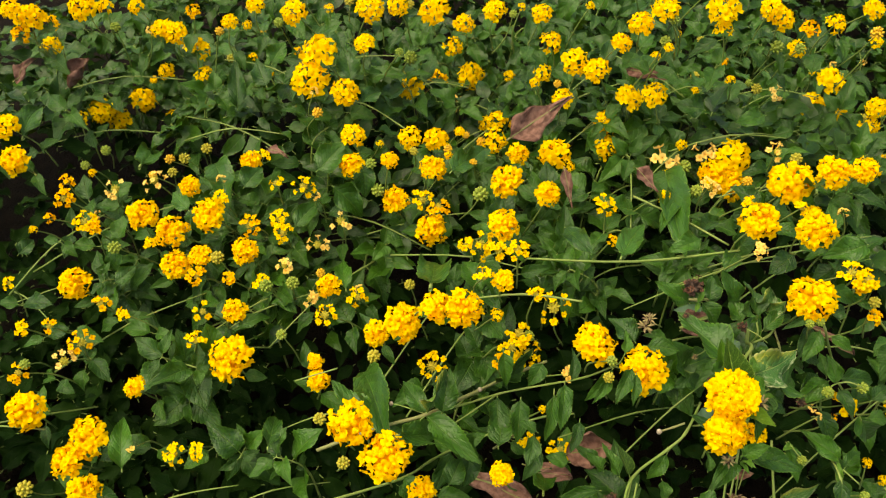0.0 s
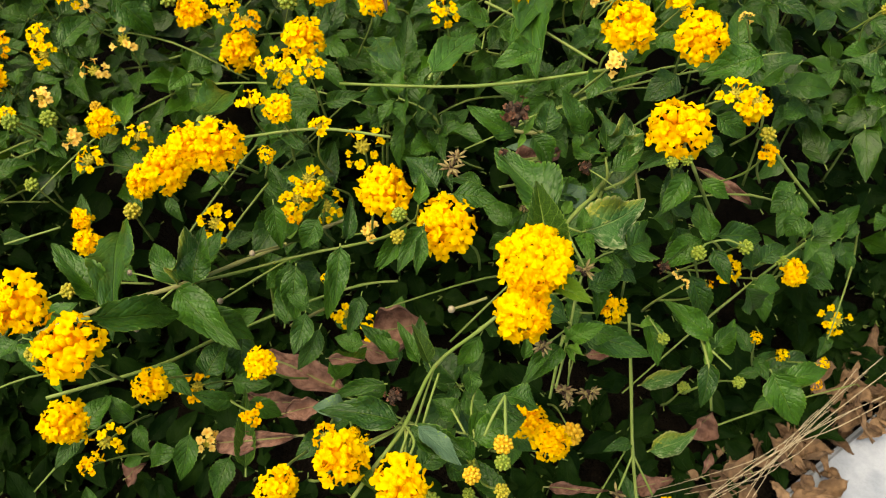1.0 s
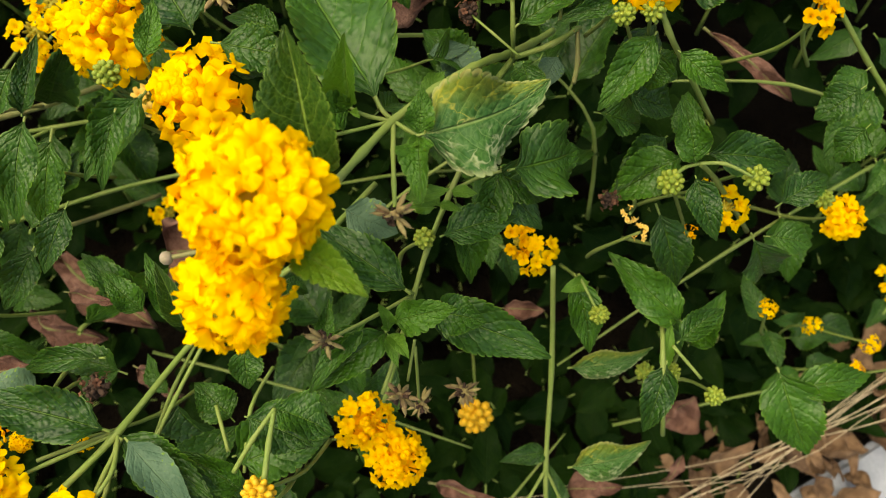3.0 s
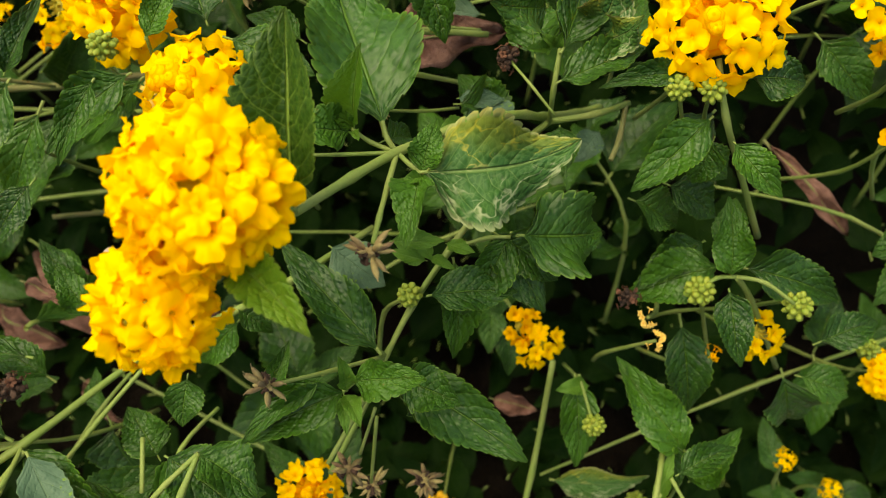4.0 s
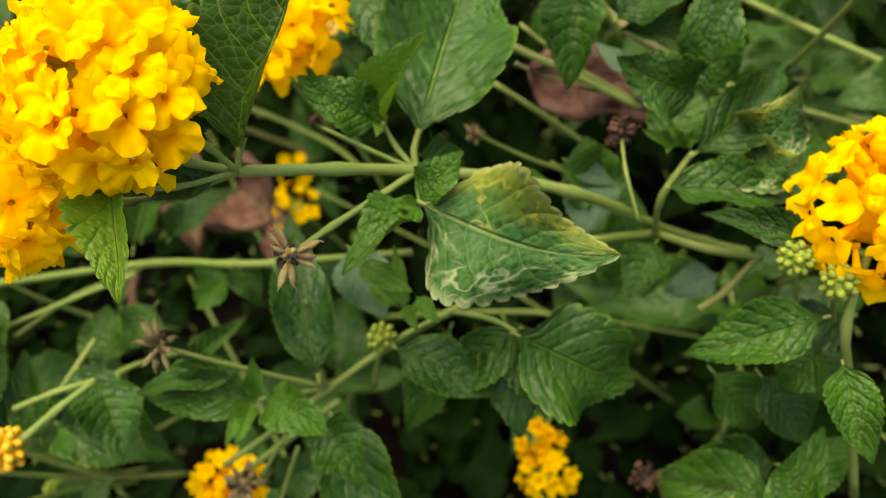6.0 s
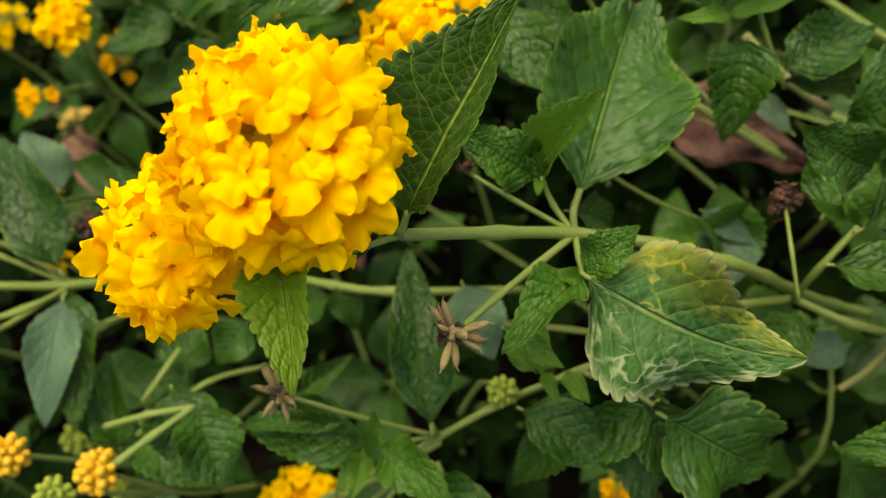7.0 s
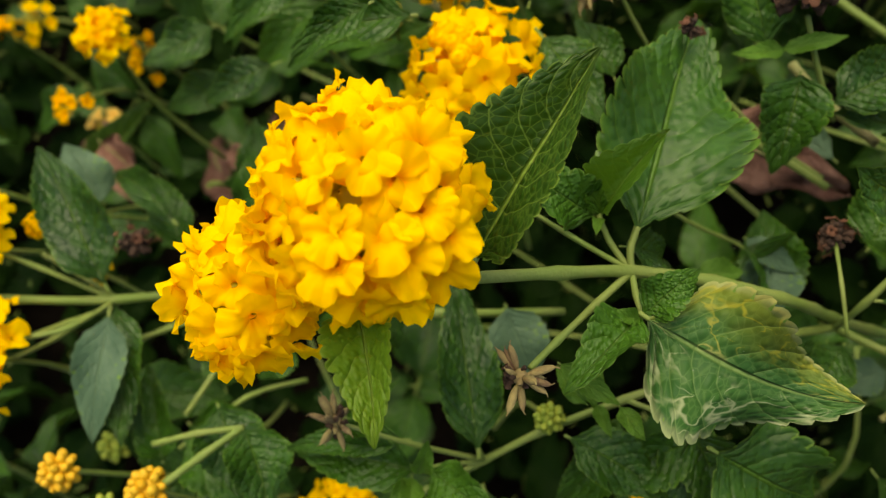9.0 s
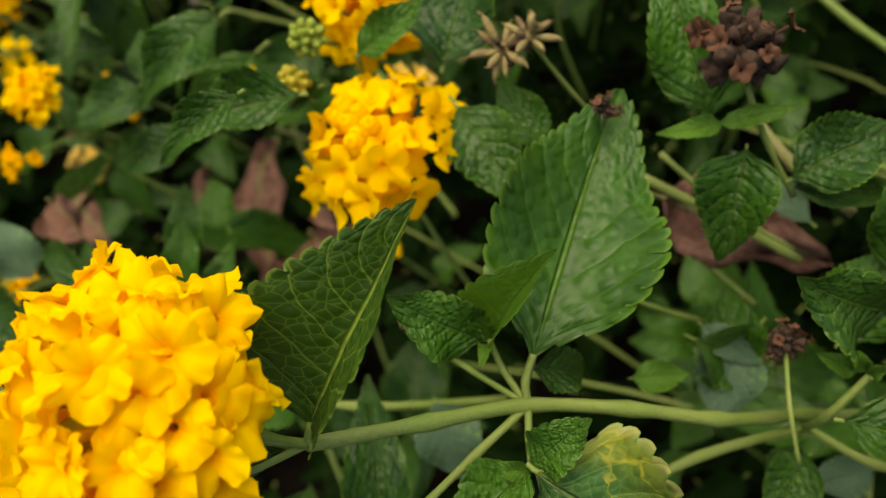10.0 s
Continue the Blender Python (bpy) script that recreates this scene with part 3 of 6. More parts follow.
def dried(parent, at, root, radius):
    knob = spiky_head("dried_head", parent, outward(at, Vector(at) - Vector(root), 0, radius), DRIED, 44, 135, "dark brown dried flower head")
    # a few shrivelled florets still hang on
    for d in dome(11, 110):
        d = (d + Vector([rnd.uniform(-0.5, 0.5) for _ in range(3)])).normalized()
        part("dry_floret", floret_mesh(PETAL_DRY, False, rnd.randrange(8)), knob, outward(d * rnd.uniform(1.5, 2.3), d + Vector([rnd.uniform(-0.6, 0.6) for _ in range(3)]), rnd.uniform(0, 6), rnd.uniform(0.35, 0.62)))
    return knob


def dead_data(seed, ratio, curl):
    """A curled dry leaf along +y, with thickness."""
    rng = random.Random(seed)
    rows, cols = 18, 5
    top = []
    p1, p2 = rng.uniform(0, 6), rng.uniform(0, 6)
    for i in range(rows + 1):
        s = i / rows
        half = max(0.5 * math.sin(math.pi * s ** 0.85) ** 0.8 if 0 < s < 1 else 0, 0.01)
        for j in range(-cols, cols + 1):
            a = j / cols
            t = a * curl * (0.6 + 0.4 * math.sin(s * 3 + p1))
            x = ratio * half * 2 * (math.sin(t) / max(curl, 0.2)) * (1 + 0.12 * math.sin(s * 17 + p2 + 2 * a) + 0.10 * noise.noise((s * 6, a * 2, seed)))
            z = ratio * half * 2 * (1 - math.cos(t)) / max(curl, 0.2) + 0.16 * math.sin(s * 3.2 + p2) + 0.05 * noise.noise((s * 5, a * 3, seed + 3)) - 0.03 * math.exp(-(a / 0.2) ** 2) + 0.03 * math.sin(9 * s + 4 * a + p1)
            top.append((x, s + 0.02 * math.sin(7 * a + p2), z))
    n, w = len(top), 2 * cols + 1
    verts = top + [(x, y, z - 0.012) for x, y, z in top]
    faces = []
    for i in range(rows):
        for j in range(w - 1):
            k = i * w + j
            faces += [(k, k + 1, k + w + 1, k + w), (n + k, n + k + w, n + k + w + 1, n + k + 1)]
    rim = [j for j in range(w)] + [i * w + w - 1 for i in range(1, rows + 1)] + [rows * w + j for j in range(w - 2, -1, -1)] + [i * w for i in range(rows - 1, 0, -1)]
    for a, b in zip(rim, rim[1:] + rim[:1]):
        faces.append((b, a, n + a, n + b))
    return verts, faces


DEADS = {}


def dry_leaf(base, tip, ratio, normal=(0, -0.5, 0.85), label="curled brown dry leaf caught among the stems", mat=DEAD):
    way = Vector(tip) - Vector(base)
    key = (round(max(0.3, min(0.9, ratio)) / 0.15), rnd.randrange(4), mat.name)
    if key not in DEADS:
        v, f = dead_data(key[1] + 40, key[0] * 0.15, 0.8 + 0.42 * key[1])
        DEADS[key] = mesh_of("dry_leaf", v, f, [mat])
    ob = new("dry_leaf", DEADS[key])
    ob.matrix_basis = basis(base, way, Vector(normal) + Vector([rnd.uniform(-0.3, 0.3) for _ in range(3)]), way.length)
    if mat is DEAD:
        c0, cs = DEADS[key].vertices, 11
        ridge = [Vector(c0[i * cs + 5].co) + Vector((0, 0, 0.004)) for i in range(0, 19, 3)]
        v, f = tube([ridge[0] - Vector((0, 0.10, 0.01))] + ridge, 0.016, 0.005, 5, 0.1, key[1])
        part("midrib", mesh_of("midrib", v, f, [STEM_TAN]), ob, None, "raised brown midrib and stalk")
    return tagged(ob, label, "dry leaf", "dry leaves")


# ---- ground ----
def slab(name, corners, top, bottom, mat, cuts=1, rough=0.0):
    bm = bmesh.new()
    lo = [bm.verts.new((x, y, bottom)) for x, y in corners]
    hi = [bm.verts.new((x, y, top)) for x, y in corners]
    bm.faces.new(hi)
    bm.faces.new(lo[::-1])
    for i in range(len(corners)):
        j = (i + 1) % len(corners)
        bm.faces.new((lo[i], lo[j], hi[j], hi[i]))
    me = bpy.data.meshes.new(name)
    bm.normal_update()
    bm.to_mesh(me)
    bm.free()
    me.materials.append(mat)
    return new(name, me)


KX, KY = 0.56, 0.446  # a point on the kerb's inner edge
KD = Vector((0.80, 0.60))  # the way along the kerb
KN = Vector((-0.60, 0.80))  # from the kerb into the bed


def kerb_point(along, inward):
    return (KX + KD.x * along + KN.x * inward, KY + KD.y * along + KN.y * inward)


def bed_depth(x, y):
    """How far into the bed a place lies, from the kerb's inner edge."""
    return (x - KX) * KN.x + (y - KY) * KN.y


def strip(a0, a1, i0, i1):
    return [kerb_point(a0, i0), kerb_point(a1, i0), kerb_point(a1, i1), kerb_point(a0, i1)]


road = slab("ground", strip(-400, 400, -400, 400), -0.12, -0.3, ASPHALT)
tagged(road, "dark grey asphalt ground beyond the kerb", "ground", kind="structure")


def bed():
    """The soil of the bed, uneven, as one sheet with a skirt down to the ground."""
    n, verts, faces = 60, [], []
    for i in range(n + 1):
        for j in range(n + 1):
            a, e = -4 + 8 * i / n, 0.004 + 5 * (j / n) ** 2
            x, y = kerb_point(a, e)
            z = -0.012 + 0.02 * noise.noise((x * 6, y * 6, 0)) + 0.008 * noise.noise((x * 30, y * 30, 2))
            verts.append((x, y, z if 0 < i < n and j < n else -0.119))
    for i in range(n):
        for j in range(n):
            k = i * (n + 1) + j
            faces.append((k, k + n + 1, k + n + 2, k + 1))
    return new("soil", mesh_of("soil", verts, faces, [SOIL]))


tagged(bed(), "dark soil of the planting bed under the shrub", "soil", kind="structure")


def kerb_stone(along, length):
    bm = bmesh.new()
    bmesh.ops.create_cube(bm, size=1.0)
    bmesh.ops.scale(bm, vec=(length - 0.006, 0.098, 0.125), verts=bm.verts)
    bmesh.ops.bevel(bm, geom=list(bm.edges), offset=0.006, segments=3, affect="EDGES")
    me = bpy.data.meshes.new("kerb_stone")
    bm.to_mesh(me)
    bm.free()
    me.materials.append(CONCRETE)
    ob = new("kerb_stone", me)
    x, y = kerb_point(along, -0.049)
    ob.matrix_basis = Matrix.Translation((x, y, -0.0575)) @ Matrix.Rotation(math.atan2(KD.y, KD.x), 4, "Z")
    return ob


kerb = new("kerb")
tagged(kerb, "pale grey concrete kerb edging the planting bed", "kerb", kind="structure")
for i in range(-5, 6):
    kerb_stone(0.07 + i * 0.8, 0.8).parent = kerb


# ---- the lantana ----
# flower heads of the far and middle bed
flower("full", -0.5671, 1.1037, 0.4374, 0.0218)
flower("full", -0.6121, 1.0324, 0.4554, 0.0207)
flower("partial", -0.6018, 1.065, 0.4286, 0.0132)
flower("full", -0.6128, 1.0636, 0.3901, 0.0143)
flower("full", -0.6206, 1.009, 0.4808, 0.0139)
flower("partial", -0.5473, 1.1301, 0.42, 0.0120)
flower("partial", -0.623, 1.0147, 0.4387, 0.0143)
flower("partial", -0.507, 1.1481, 0.4131, 0.0122)
flower("full", -0.4886, 1.1749, 0.3597, 0.0181)
flower("full", -0.4623, 1.1672, 0.3567, 0.0181)
flower("partial", -0.4058, 1.1139, 0.4243, 0.0118)
flower("partial", -0.4243, 1.1442, 0.3437, 0.0198)
flower("full", -0.3321, 1.0481, 0.4476, 0.0112)
flower("full", -0.2835, 1.0225, 0.4891, 0.0122)
flower("full", -0.2283, 1.0065, 0.4881, 0.0166)
flower("bud", -0.2484, 0.9984, 0.4755, 0.0068)
flower("full", -0.1958, 0.9747, 0.4479, 0.0240)
flower("full", -0.2038, 0.9474, 0.421, 0.0240)
flower("full", -0.1556, 0.9347, 0.4111, 0.0182)
flower("full", -0.1339, 0.9898, 0.4533, 0.0137)
flower("full", -0.1265, 1.0252, 0.4852, 0.0184)
flower("full", -0.0926, 1.0679, 0.4665, 0.0143)
flower("full", -0.0478, 1.1541, 0.416, 0.0223)
flower("full", 0, 1.2357, 0.3468, 0.0168)
flower("full", 0.0469, 1.1723, 0.4082, 0.0174)
flower("partial", -0.0192, 1.2627, 0.2905, 0.0175)
flower("full", 0.0143, 1.2581, 0.2322, 0.0240)
flower("partial", -0.0459, 1.2081, 0.2548, 0.0193)
flower("cream", -0.0175, 1.1764, 0.2313, 0.0192)
flower("full", -0.0793, 1.0684, 0.3323, 0.0189)
flower("bud", -0.0813, 1.1155, 0.3544, 0.0105)
flower("partial", -0.5085, 1.1993, 0.265, 0.0145)
flower("partial", -0.4171, 1.1329, 0.2989, 0.0165)
flower("full", -0.5497, 1.1738, 0.2238, 0.0214)
flower("full", -0.5962, 1.1067, 0.2448, 0.0205)
flower("full", -0.5775, 1.1189, 0.2185, 0.0190)
flower("partial", -0.5993, 1.0443, 0.2735, 0.0124)
flower("full", -0.6212, 0.899, 0.3656, 0.0170)
flower("full", -0.5986, 0.8486, 0.3474, 0.0182)
flower("partial", -0.4898, 1.1407, 0.2078, 0.0174)
flower("full", 0.1082, 1.0523, 0.4706, 0.0140)
flower("partial", 0.1214, 1.0272, 0.4401, 0.0156)
flower("full", 0.1522, 0.9607, 0.4505, 0.0178)
flower("full", 0.1778, 0.9466, 0.4489, 0.0162)
flower("partial", 0.1146, 1.0189, 0.3955, 0.0128)
flower("partial", 0.0774, 1.1857, 0.2813, 0.0094)
flower("full", 0.1373, 0.9438, 0.4042, 0.0136)
flower("full", 0.2019, 0.9325, 0.4974, 0.0127)
flower("full", 0.219, 0.9227, 0.5304, 0.0150)
flower("full", 0.2421, 0.9136, 0.5557, 0.0160)
flower("bud", 0.2529, 0.9062, 0.5454, 0.0067)
flower("bud", 0.2481, 0.9045, 0.5164, 0.0068)
flower("full", 0.3059, 0.8976, 0.5656, 0.0183)
flower("partial", 0.3086, 0.8906, 0.5429, 0.0112)
flower("full", 0.2245, 0.9296, 0.418, 0.0178)
flower("full", 0.2481, 0.9049, 0.4404, 0.0158)
flower("full", 0.363, 0.9063, 0.5643, 0.0118)
flower("full", 0.3826, 0.9129, 0.5468, 0.0147)
flower("full", 0.4291, 0.9497, 0.4847, 0.0114)
flower("partial", 0.4283, 0.9352, 0.5205, 0.0124)
flower("partial", 0.4561, 0.9323, 0.5303, 0.0123)
flower("bud", 0.3905, 0.9211, 0.5023, 0.0083)
flower("full", 0.4795, 0.9012, 0.5674, 0.0117)
flower("partial", 0.5058, 0.915, 0.5163, 0.0082)
flower("full", 0.5259, 1.0267, 0.3902, 0.0191)
flower("full", 0.5155, 1.0354, 0.3431, 0.0181)
flower("full", 0.5495, 1.0329, 0.336, 0.0181)
flower("cream", 0.4174, 0.9404, 0.4231, 0.0104)
flower("full", 0.5495, 0.9312, 0.4111, 0.0133)
flower("partial", 0.5474, 0.9258, 0.388, 0.0134)
flower("cream", 0.3982, 0.8326, 0.411, 0.0139)
flower("full", 0.2009, 0.9312, 0.3764, 0.0168)
flower("full", 0.2018, 0.9073, 0.3528, 0.0175)
flower("partial", 0.0576, 1.0381, 0.2975, 0.0154)
flower("partial", 0.0384, 1.0548, 0.2798, 0.0122)
flower("partial", 0.0476, 0.9327, 0.3392, 0.0173)
flower("full", 0.0775, 0.8547, 0.3781, 0.0131)
flower("full", 0.1271, 0.8761, 0.3631, 0.0208)
flower("full", -0.0674, 0.8944, 0.3691, 0.0151)
flower("full", -0.0331, 0.9273, 0.3427, 0.0172)
flower("full", -0.1374, 0.8673, 0.3907, 0.0154)
flower("full", -0.1378, 0.8291, 0.3717, 0.0152)
flower("full", -0.0873, 0.8357, 0.3765, 0.0109)
flower("full", -0.0312, 0.8292, 0.3726, 0.0159)
flower("bud", -0.1123, 0.8298, 0.373, 0.0072)
flower("full", 0.0594, 0.7783, 0.3947, 0.0184)
flower("full", 0.1095, 0.7574, 0.3955, 0.0148)
flower("partial", 0.1761, 0.7323, 0.4032, 0.0131)
flower("bud", -0.1025, 0.8099, 0.3458, 0.0087)
flower("full", -0.0811, 0.8032, 0.3379, 0.0160)
flower("partial", -0.0434, 0.796, 0.3457, 0.0144)
flower("partial", -0.0238, 0.7912, 0.3392, 0.0144)
flower("full", -0.0326, 0.7754, 0.3122, 0.0188)
flower("bud", 0.0292, 0.7645, 0.383, 0.0096)
flower("full", 0.0562, 0.6857, 0.4077, 0.0171)
flower("partial", 0.0686, 0.6291, 0.4266, 0.0119)
flower("partial", 0.0304, 0.6696, 0.3915, 0.0152)
flower("partial", 0.0482, 0.6336, 0.4188, 0.0108)
flower("partial", 0.0142, 0.7045, 0.3569, 0.0093)
flower("partial", 0.0316, 0.5771, 0.4381, 0.0113)
flower("full", 0.0521, 0.5768, 0.4336, 0.0102)
flower("partial", -0.5358, 0.8465, 0.314, 0.0123)
flower("partial", -0.5221, 0.8055, 0.3196, 0.0134)
flower("partial", -0.5238, 0.764, 0.3221, 0.0073)
flower("partial", -0.4798, 0.7628, 0.3199, 0.0145)
flower("partial", -0.4651, 0.7528, 0.32, 0.0101)
flower("cream", -0.4632, 0.8313, 0.3174, 0.0152)
flower("cream", -0.4162, 0.8509, 0.3196, 0.0169)
flower("bud", -0.4066, 0.948, 0.2772, 0.0083)
flower("bud", -0.3741, 0.9585, 0.288, 0.0083)
flower("full", -0.2777, 0.8537, 0.3541, 0.0135)
flower("partial", -0.2576, 0.8525, 0.3651, 0.0089)
flower("full", -0.3505, 0.811, 0.3426, 0.0132)
flower("full", -0.3991, 0.7589, 0.3393, 0.0178)
flower("full", -0.315, 0.7604, 0.3403, 0.0192)
flower("partial", -0.3048, 0.7864, 0.3443, 0.0115)
flower("full", -0.3616, 0.7407, 0.3296, 0.0184)
flower("partial", -0.2593, 0.7478, 0.3358, 0.0141)
flower("partial", -0.2258, 0.764, 0.3337, 0.0114)
flower("partial", -0.2175, 0.7498, 0.3229, 0.0128)
flower("full", -0.259, 0.7126, 0.325, 0.0152)
flower("full", -0.3501, 0.7096, 0.3013, 0.0169)
flower("full", -0.3198, 0.7181, 0.3101, 0.0141)
flower("partial", -0.3179, 0.6904, 0.3014, 0.0125)
flower("bud", -0.2941, 0.7099, 0.3143, 0.0084)
flower("bud", -0.4278, 0.7227, 0.3128, 0.0085)
flower("partial", -0.3838, 0.7304, 0.3199, 0.0085)
flower("partial", -0.2339, 0.8062, 0.3583, 0.0115)
flower("partial", -0.1981, 0.8054, 0.3528, 0.0145)
flower("cream", -0.1513, 0.7837, 0.3157, 0.0160)
flower("cream", -0.1779, 0.7547, 0.3, 0.0145)
flower("cream", -0.2097, 0.7016, 0.3136, 0.0097)
flower("partial", -0.2314, 0.6695, 0.3195, 0.0108)
flower("bud", -0.2234, 0.6622, 0.3179, 0.0080)
flower("bud", -0.1951, 0.6756, 0.3097, 0.0082)
flower("full", -0.156, 0.6903, 0.2928, 0.0139)
flower("partial", -0.1167, 0.6749, 0.289, 0.0124)
flower("cream", -0.172, 0.6559, 0.3043, 0.0094)
flower("partial", -0.1524, 0.6358, 0.3009, 0.0146)
flower("full", -0.4654, 0.6732, 0.2997, 0.0186)
flower("partial", -0.538, 0.6592, 0.3113, 0.0082)
flower("partial", -0.4293, 0.6506, 0.2907, 0.0123)
flower("partial", -0.3965, 0.6391, 0.2878, 0.0095)
flower("partial", -0.2919, 0.6252, 0.311, 0.0105)
flower("full", -0.2528, 0.6241, 0.3163, 0.0131)
flower("partial", -0.2948, 0.5933, 0.2983, 0.0117)
flower("full", -0.2571, 0.5786, 0.2858, 0.0240)
flower("partial", -0.4353, 0.5975, 0.2804, 0.0146)
flower("cream", -0.4496, 0.5738, 0.2748, 0.0144)
flower("partial", -0.506, 0.6067, 0.2913, 0.0093)
flower("partial", -0.4777, 0.613, 0.2884, 0.0093)
flower("partial", -0.4971, 0.5546, 0.2739, 0.0116)
flower("bud", -0.4906, 0.565, 0.2765, 0.0065)
flower("full", -0.3627, 0.5503, 0.2642, 0.0116)
flower("partial", -0.273, 0.6756, 0.3161, 0.0081)
flower("bud", -0.2, 0.6126, 0.288, 0.0066)
flower("full", -0.4788, 0.5153, 0.2574, 0.0203)
flower("full", -0.405, 0.4907, 0.2424, 0.0213)
flower("full", -0.4226, 0.4683, 0.2347, 0.0174)
flower("partial", -0.3054, 0.4806, 0.2347, 0.0125)
flower("partial", -0.2778, 0.4847, 0.2358, 0.0100)
flower("cream", -0.3532, 0.484, 0.2373, 0.0075)
flower("bud", -0.4585, 0.4382, 0.2233, 0.0092)
flower("full", -0.3956, 0.439, 0.2221, 0.0171)
flower("bud", -0.0902, 0.3886, 0.3878, 0.0060)
flower("full", -0.0194, 0.382, 0.3578, 0.0112)
flower("bud", -0.1402, 0.5066, 0.2762, 0.0073)
flower("full", -0.1614, 0.5984, 0.2572, 0.0093)
flower("full", -0.157, 0.5821, 0.244, 0.0120)
flower("full", -0.0861, 0.5908, 0.3225, 0.0139)
flower("full", -0.0515, 0.584, 0.3546, 0.0195)
flower("full", -0.0138, 0.5538, 0.4155, 0.0158)
flower("full", 0.0136, 0.5387, 0.4314, 0.0176)
flower("bud", -0.0836, 0.5577, 0.3245, 0.0074)
flower("partial", -0.0206, 0.5637, 0.3032, 0.0165)
flower("partial", 0.0720, 0.5530, 0.3800, 0.0140)
flower("partial", 0.0645, 0.5398, 0.3725, 0.0150)
flower("partial", 0.0835, 0.5476, 0.3516, 0.0142)
flower("partial", 0.0541, 0.5377, 0.3484, 0.0094)
flower("bud", 0.0818, 0.5560, 0.3702, 0.0062)
flower("partial", 0.1090, 0.5961, 0.3730, 0.0180)
flower("partial", 0.0841, 0.564, 0.4299, 0.0078)
flower("partial", 0.0454, 0.5432, 0.4177, 0.0067)
flower("cream", 0.2682, 0.8601, 0.3737, 0.0189)
flower("partial", 0.293, 0.8841, 0.3771, 0.0074)
flower("bud", 0.2953, 0.8564, 0.3618, 0.0088)
flower("cream", 0.3206, 0.8725, 0.375, 0.0161)
flower("full", 0.3578, 0.8609, 0.376, 0.0232)
flower("full", 0.332, 0.8416, 0.363, 0.0188)
flower("full", 0.3556, 0.8389, 0.3519, 0.0203)
flower("cream", 0.3196, 0.8105, 0.3671, 0.0127)
flower("full", 0.3742, 0.7281, 0.4492, 0.0225)
flower("full", 0.4356, 0.7583, 0.4388, 0.0180)
flower("full", 0.4644, 0.7515, 0.4494, 0.0139)
flower("full", 0.3204, 0.651, 0.4583, 0.0187)
flower("full", 0.3722, 0.6318, 0.4648, 0.0182)
flower("cream", 0.2981, 0.5783, 0.4839, 0.0080)
flower("partial", 0.2443, 0.7406, 0.4089, 0.0078)
flower("partial", 0.3568, 0.6493, 0.479, 0.0080)
flower("partial", 0.346, 0.7417, 0.403, 0.0092)
flower("partial", 0.3806, 0.5597, 0.4775, 0.0127)
flower("partial", 0.3961, 0.5552, 0.4737, 0.0105)
# flower heads of the near edge
flower("full", -0.0784, 0.3889, 0.4486, 0.0179)
flower("full", -0.05, 0.3727, 0.4308, 0.0197)
flower("full", 0.1386, 0.4979, 0.4368, 0.0186)
flower("full", 0.1791, 0.4711, 0.4328, 0.0195)
flower("cream", 0.1205, 0.5191, 0.3561, 0.0105)
flower("full", 0.1181, 0.3268, 0.3775, 0.0162)
flower("full", 0.1562, 0.3125, 0.3674, 0.0169)
flower("full", 0.0789, 0.3092, 0.3651, 0.0120)
flower("full", 0.2489, 0.3877, 0.3017, 0.0132)
flower("full", 0.2655, 0.3744, 0.2948, 0.0132)
flower("opening", 0.2987, 0.4290, 0.1808, 0.0110)
flower("partial", -0.0224, 0.4345, 0.247, 0.0140)
flower("cream", -0.0131, 0.3965, 0.2201, 0.0117)
flower("full", -0.1246, 0.3992, 0.2465, 0.0173)
flower("partial", -0.0965, 0.3907, 0.2283, 0.0161)
flower("partial", -0.1098, 0.3754, 0.2174, 0.0083)
flower("full", 0.338, 0.5336, 0.4689, 0.0195)
flower("bud", 0.3344, 0.5127, 0.4548, 0.0044)
flower("bud", 0.3446, 0.5155, 0.4551, 0.0046)
flower("partial", 0.4045, 0.5012, 0.3437, 0.0110)
flower("partial", 0.3925, 0.5078, 0.3502, 0.0042)
flower("partial", 0.3882, 0.4896, 0.3382, 0.0042)
flower("partial", 0.5687, 0.5527, 0.1844, 0.0150)
flower("partial", 0.5158, 0.5237, 0.1638, 0.0066)
flower("partial", 0.5463, 0.4999, 0.1544, 0.0074)
flower("partial", 0.5549, 0.5168, 0.1613, 0.0066)
flower("partial", 0.3106, 0.4866, 0.313, 0.0085)
flower("partial", 0.3218, 0.4821, 0.3081, 0.0102)
flower("cream", 0.3548, 0.4793, 0.3685, 0.0040)
flower("cream", 0.3606, 0.4732, 0.3633, 0.0040)
flower("bud", 0.3697, 0.491, 0.3791, 0.0058)
flower("bud", 0.4076, 0.5008, 0.3748, 0.0059)
flower("bud", 0.3939, 0.4574, 0.2219, 0.0058)
flower("bud", 0.3877, 0.4296, 0.3115, 0.0045)
flower("bud", 0.4091, 0.4218, 0.3068, 0.0048)
flower("full", 0.0525, 0.4009, 0.359, 0.0105)
flower("partial", 0.0446, 0.3804, 0.3176, 0.0083)
flower("partial", 0.0996, 0.3602, 0.3289, 0.0090)
flower("partial", 0.1295, 0.3583, 0.3263, 0.0051)
flower("bud", 0.2032, 0.355, 0.29, 0.0066)
flower("bud", 0.1755, 0.3326, 0.2817, 0.0066)
flower("bud", 0.2027, 0.3378, 0.2824, 0.0048)
flower("partial", 0.3846, 0.3733, 0.1627, 0.0076)
flower("partial", 0.0920, 0.5180, 0.2310, 0.0120)
flower("partial", 0.1244, 0.4985, 0.2441, 0.0145)
flower("partial", 0.0929, 0.4688, 0.3656, 0.0040)
flower("partial", 0.4035, 0.5683, 0.454, 0.0104)
